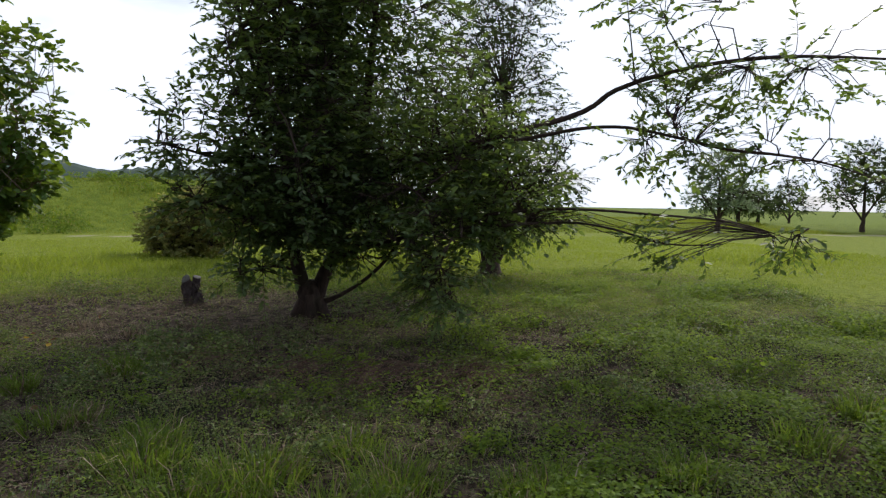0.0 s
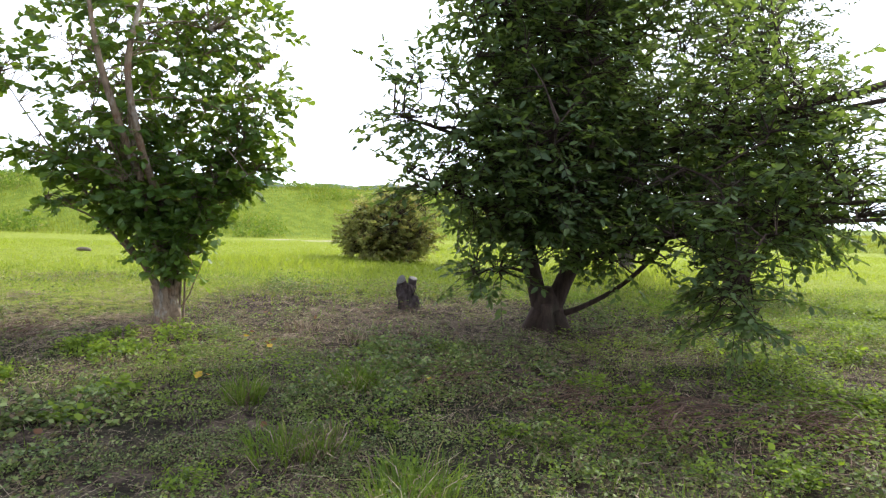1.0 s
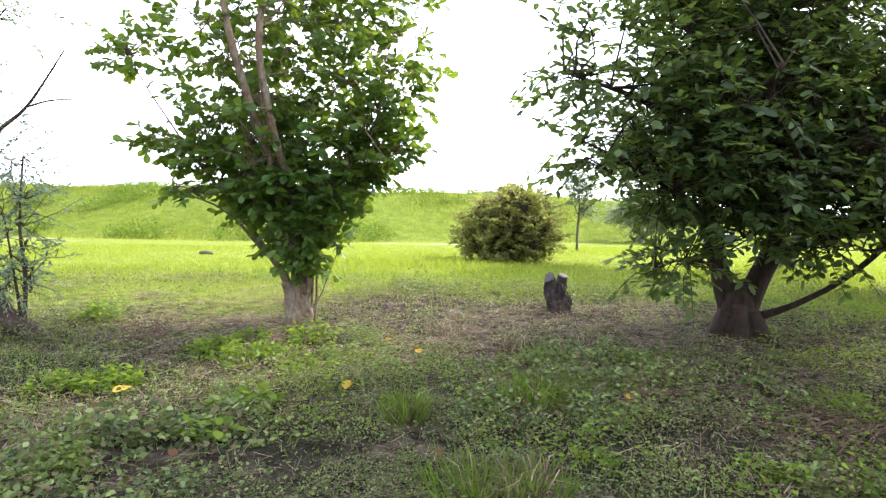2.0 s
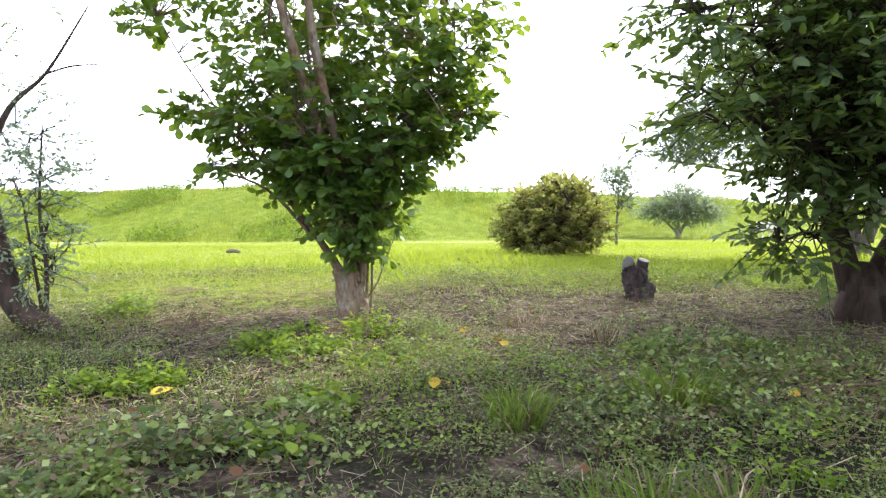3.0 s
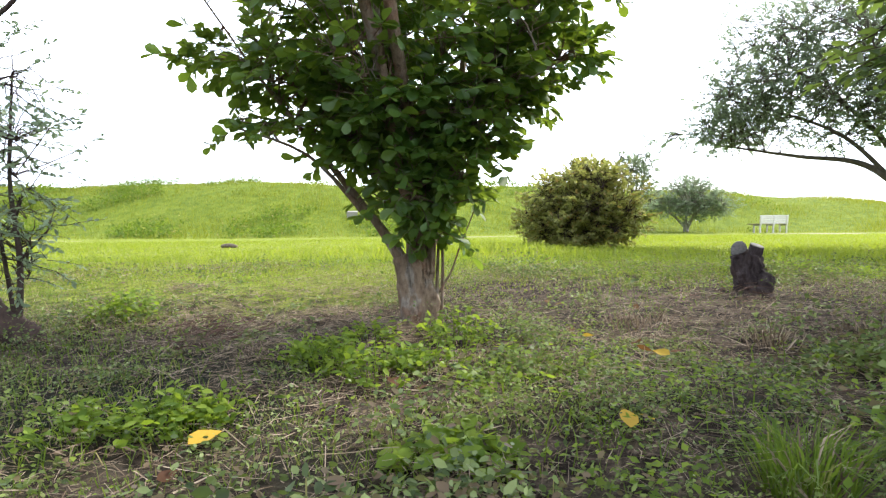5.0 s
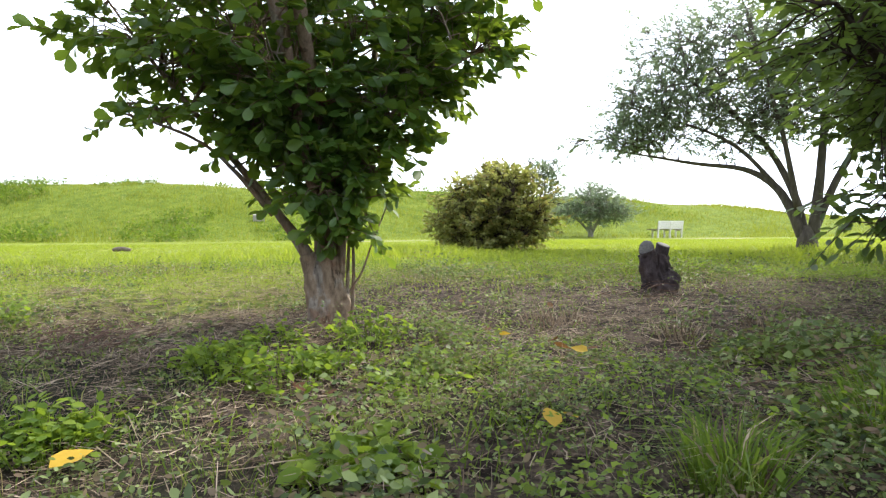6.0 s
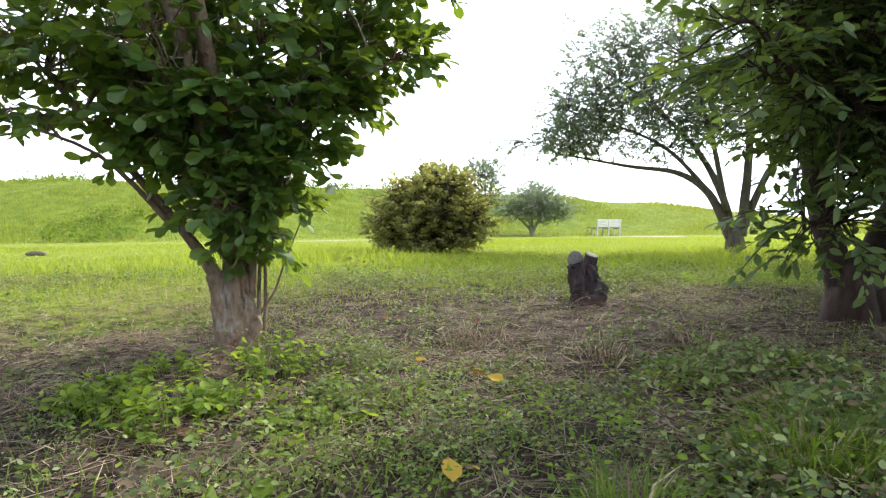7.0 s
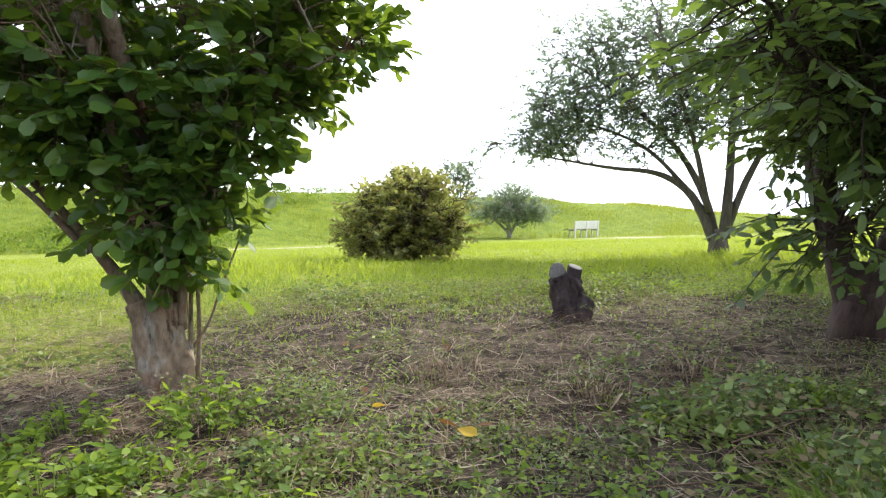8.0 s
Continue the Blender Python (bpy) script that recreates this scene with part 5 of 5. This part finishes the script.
def bank_grass():
    c = scatter(120000, 22.8, 45, -42, 46, lambda x, y, s, w: np.clip(0.35 + 0.8 * waves(x, y, 0.5, 41), 0, 1) * (s > foot_of_bank(w) - 0.2), 0.9)
    h = (0.14 + 0.22 * waves(c[:, 0], c[:, 1], 0.8, 43) ** 2) * rng.uniform(0.6, 1.3, len(c))
    v, f = spears(on_land(c, -0.02), h, rng.uniform(0.02, 0.04, len(c)), rng.random(len(c)) * 6.283, rng.uniform(0.2, 0.9, len(c)))
    tagged(solid("bank_grass", v, f, M_BANK), "rough green grass on the bank", "grass", kind="stuff")


def bank_weeds():
    c = scatter(17000, 24.5, 42, -45, 14, lambda x, y, s, w: step(waves(x, y, 0.42, 51) * waves(x, y, 1.1, 52), 0.30, 0.55) * (1 - 0.75 * step(w, -6, 8)) * (s > foot_of_bank(w)))
    m = 7
    i = np.repeat(np.arange(len(c)), m)
    p = on_land(c)[i] + rng.normal(0, 0.13, (len(i), 3)) + np.array([0, 0, 0.26])
    L = rng.uniform(0.08, 0.16, len(i))
    v, q = leaves(p, rng.normal(0, 1, p.shape), rng.normal(0, 0.5, p.shape) + np.array([0, 0, 1.0]), L, L * 0.7)
    tagged(solid("bank_weeds", v, q, M_GRASS), "clumps of broad-leaved weeds on the bank", "weeds", kind="stuff")


def straws():
    c = scatter(240000, -3.0, 8.5, -7.5, 14.0, lambda x, y, s, w: np.clip(0.28 + 0.65 * brown(x, y) * (0.35 + 0.9 * waves(x, y, 2.0, 62)) + 0.55 * step(waves(x, y, 1.7, 61), 0.45, 0.8), 0, 1) * step(s, -3.2 + 2.0 * (1 - step(w, -1.0, 3.0)), -2.6 + 2.0 * (1 - step(w, -1.0, 3.0))), 1.0)
    n = len(c)
    heading = 2.6 * waves(c[:, 0], c[:, 1], 0.9, 63) + rng.normal(0, 1.1, n)
    d = np.stack([np.cos(heading), np.sin(heading), rng.normal(0, 0.22, n)], -1)
    side = np.stack([-np.sin(heading), np.cos(heading), rng.normal(0, 0.4, n)], -1) * rng.uniform(0.0008, 0.0026, n)[:, None]
    mid = on_land(c) + np.stack([np.zeros(n), np.zeros(n), rng.uniform(0.008, 0.075, n)], -1)
    L = (0.03 + 0.19 * rng.random(n) ** 2)[:, None] / 2
    v = np.stack([mid - d * L - side, mid - d * L + side, mid + d * L + side * 0.6, mid + d * L - side * 0.6], 1).reshape(-1, 3)
    tagged(solid("dry_grass_litter", v, np.arange(n * 4).reshape(-1, 4), M_STRAW), "matted dry straw and cut grass on bare soil", "litter", kind="stuff")


def straw_mats():
    """Flattened pale straw lying thick in the open patches."""
    c = scatter(95000, -0.6, 6.5, -5.2, 2.6, lambda x, y, s, w: bare(x, y) ** 1.3 * (0.3 + 0.7 * step(waves(x, y, 5.0, 97), 0.3, 0.65)))
    n = len(c)
    heading = 3.0 * waves(c[:, 0], c[:, 1], 1.6, 98) + rng.normal(0, 0.7, n)
    d = np.stack([np.cos(heading), np.sin(heading), rng.normal(0, 0.12, n)], -1)
    side = np.stack([-np.sin(heading), np.cos(heading), rng.normal(0, 0.4, n)], -1) * rng.uniform(0.0007, 0.0022, n)[:, None]
    mid = on_land(c) + np.stack([np.zeros(n), np.zeros(n), rng.uniform(0.004, 0.045, n)], -1)
    L = rng.uniform(0.04, 0.22, n)[:, None] / 2
    v = np.stack([mid - d * L - side, mid - d * L + side, mid + d * L + side * 0.6, mid + d * L - side * 0.6], 1).reshape(-1, 3)
    tagged(solid("straw_mat", v, np.arange(n * 4).reshape(-1, 4), M_STRAW), "flattened pale straw on open soil", "litter", kind="stuff")


def brush(x, y, n, spread, long):
    c = np.array([x, y]) + rng.normal(0, spread, (n, 2))
    p = on_land(c, 0.03) + np.stack([np.zeros(n), np.zeros(n), rng.uniform(0, 0.10, n)], 1)
    a = rng.normal(0.5, 0.9, n)
    d = np.stack([np.cos(a), np.sin(a), rng.normal(0.05, 0.12, n)], -1) * rng.uniform(0.4, 1.0, n)[:, None] * long
    v, q = sticks(p - d / 2, p + np.array([0, 0, 0.03]) + rng.normal(0, 0.02, p.shape), p + d / 2 + np.array([0, 0, 0.03]), np.full(n, 0.005), np.full(n, 0.002))
    tagged(solid("brush_pile", v, q, M_BRUSH), "scattered dry twigs and cut branches", "twigs", kind="stuff")


def low_weeds():
    """Loose patches of taller broad-leaved seedlings in the ground cover, thickest on the open sunny side."""
    sunny = scatter(26000, -3.0, 6.5, 3.6, 14.0, lambda x, y, s, w: step(waves(x, y, 2.4, 78), 0.35, 0.7) * (1 - 0.7 * brown(x, y)) * step(w, 3.6, 5.5))
    c = scatter(52000, -3.0, 7.5, -7.5, 14.0, lambda x, y, s, w: np.clip(step(waves(x, y, 1.25, 71) + 0.18 * step(w, 3, 6), 0.5, 0.85) * (0.5 + 0.35 * step(w, 2, 5)) + 0.4 * step(waves(x, y, 4.0, 75), 0.55, 0.8) * (1 - 0.6 * step(s, 0.5, 3.5)), 0, 1) * (1 - 0.8 * brown(x, y)) * (1 - 0.9 * bare(x, y)) * (1 - 0.8 * step(-w, 0.0, 1.2)) * step(s, -3.2 + 2.0 * (1 - step(w, -1.0, 3.0)), -2.6 + 2.0 * (1 - step(w, -1.0, 3.0))))
    c = np.concatenate([c, sunny])
    m = 5
    i = np.repeat(np.arange(len(c)), m)
    k = np.tile(np.arange(m), len(c))
    top = rng.uniform(0.06, 0.20, len(c)) * (0.5 + waves(c[:, 0], c[:, 1], 2.3, 72))
    p = on_land(c)[i]
    a = k * 2.4 + rng.random(len(c))[i] * 6.283
    p[:, 2] += top[i] * (1 - 0.13 * k)
    p[:, :2] += 0.02 * np.stack([np.cos(a), np.sin(a)], 1)
    way = np.stack([np.cos(a), np.sin(a), rng.normal(0.1, 0.3, len(a))], -1)
    L = rng.uniform(0.022, 0.05, len(a)) * (0.7 + 0.6 * waves(p[:, 0], p[:, 1], 1.9, 77)) * (1 + 0.35 * (i >= len(c) - len(sunny)))
    v, q = leaves(p, way, rng.normal(0, 0.3, p.shape) + np.array([0, 0, 1.0]), L, L * 0.7, LEAF_KITE)
    tagged(solid("low_weeds", v, q, M_WEED), "patches of bright green seedlings among the creepers", "weeds", kind="stuff")


ground_cover()
low_weeds()
near_grass()
field_grass()
bank_grass()
bank_weeds()
straws()
straw_mats()
brush(0.45, 6.75, 150, 0.32, 0.6)
brush(-2.95, 7.3, 90, 0.5, 0.7)
brush(-0.75, 6.6, 190, 0.34, 0.5)
brush(-1.6, 6.95, 60, 0.25, 0.45)
brush(-4.4, 10.4, 24, 0.3, 0.28)
brush(-8.28, 7.49, 60, 0.22, 0.25)
brush(2.9, 8.8, 22, 0.4, 0.6)
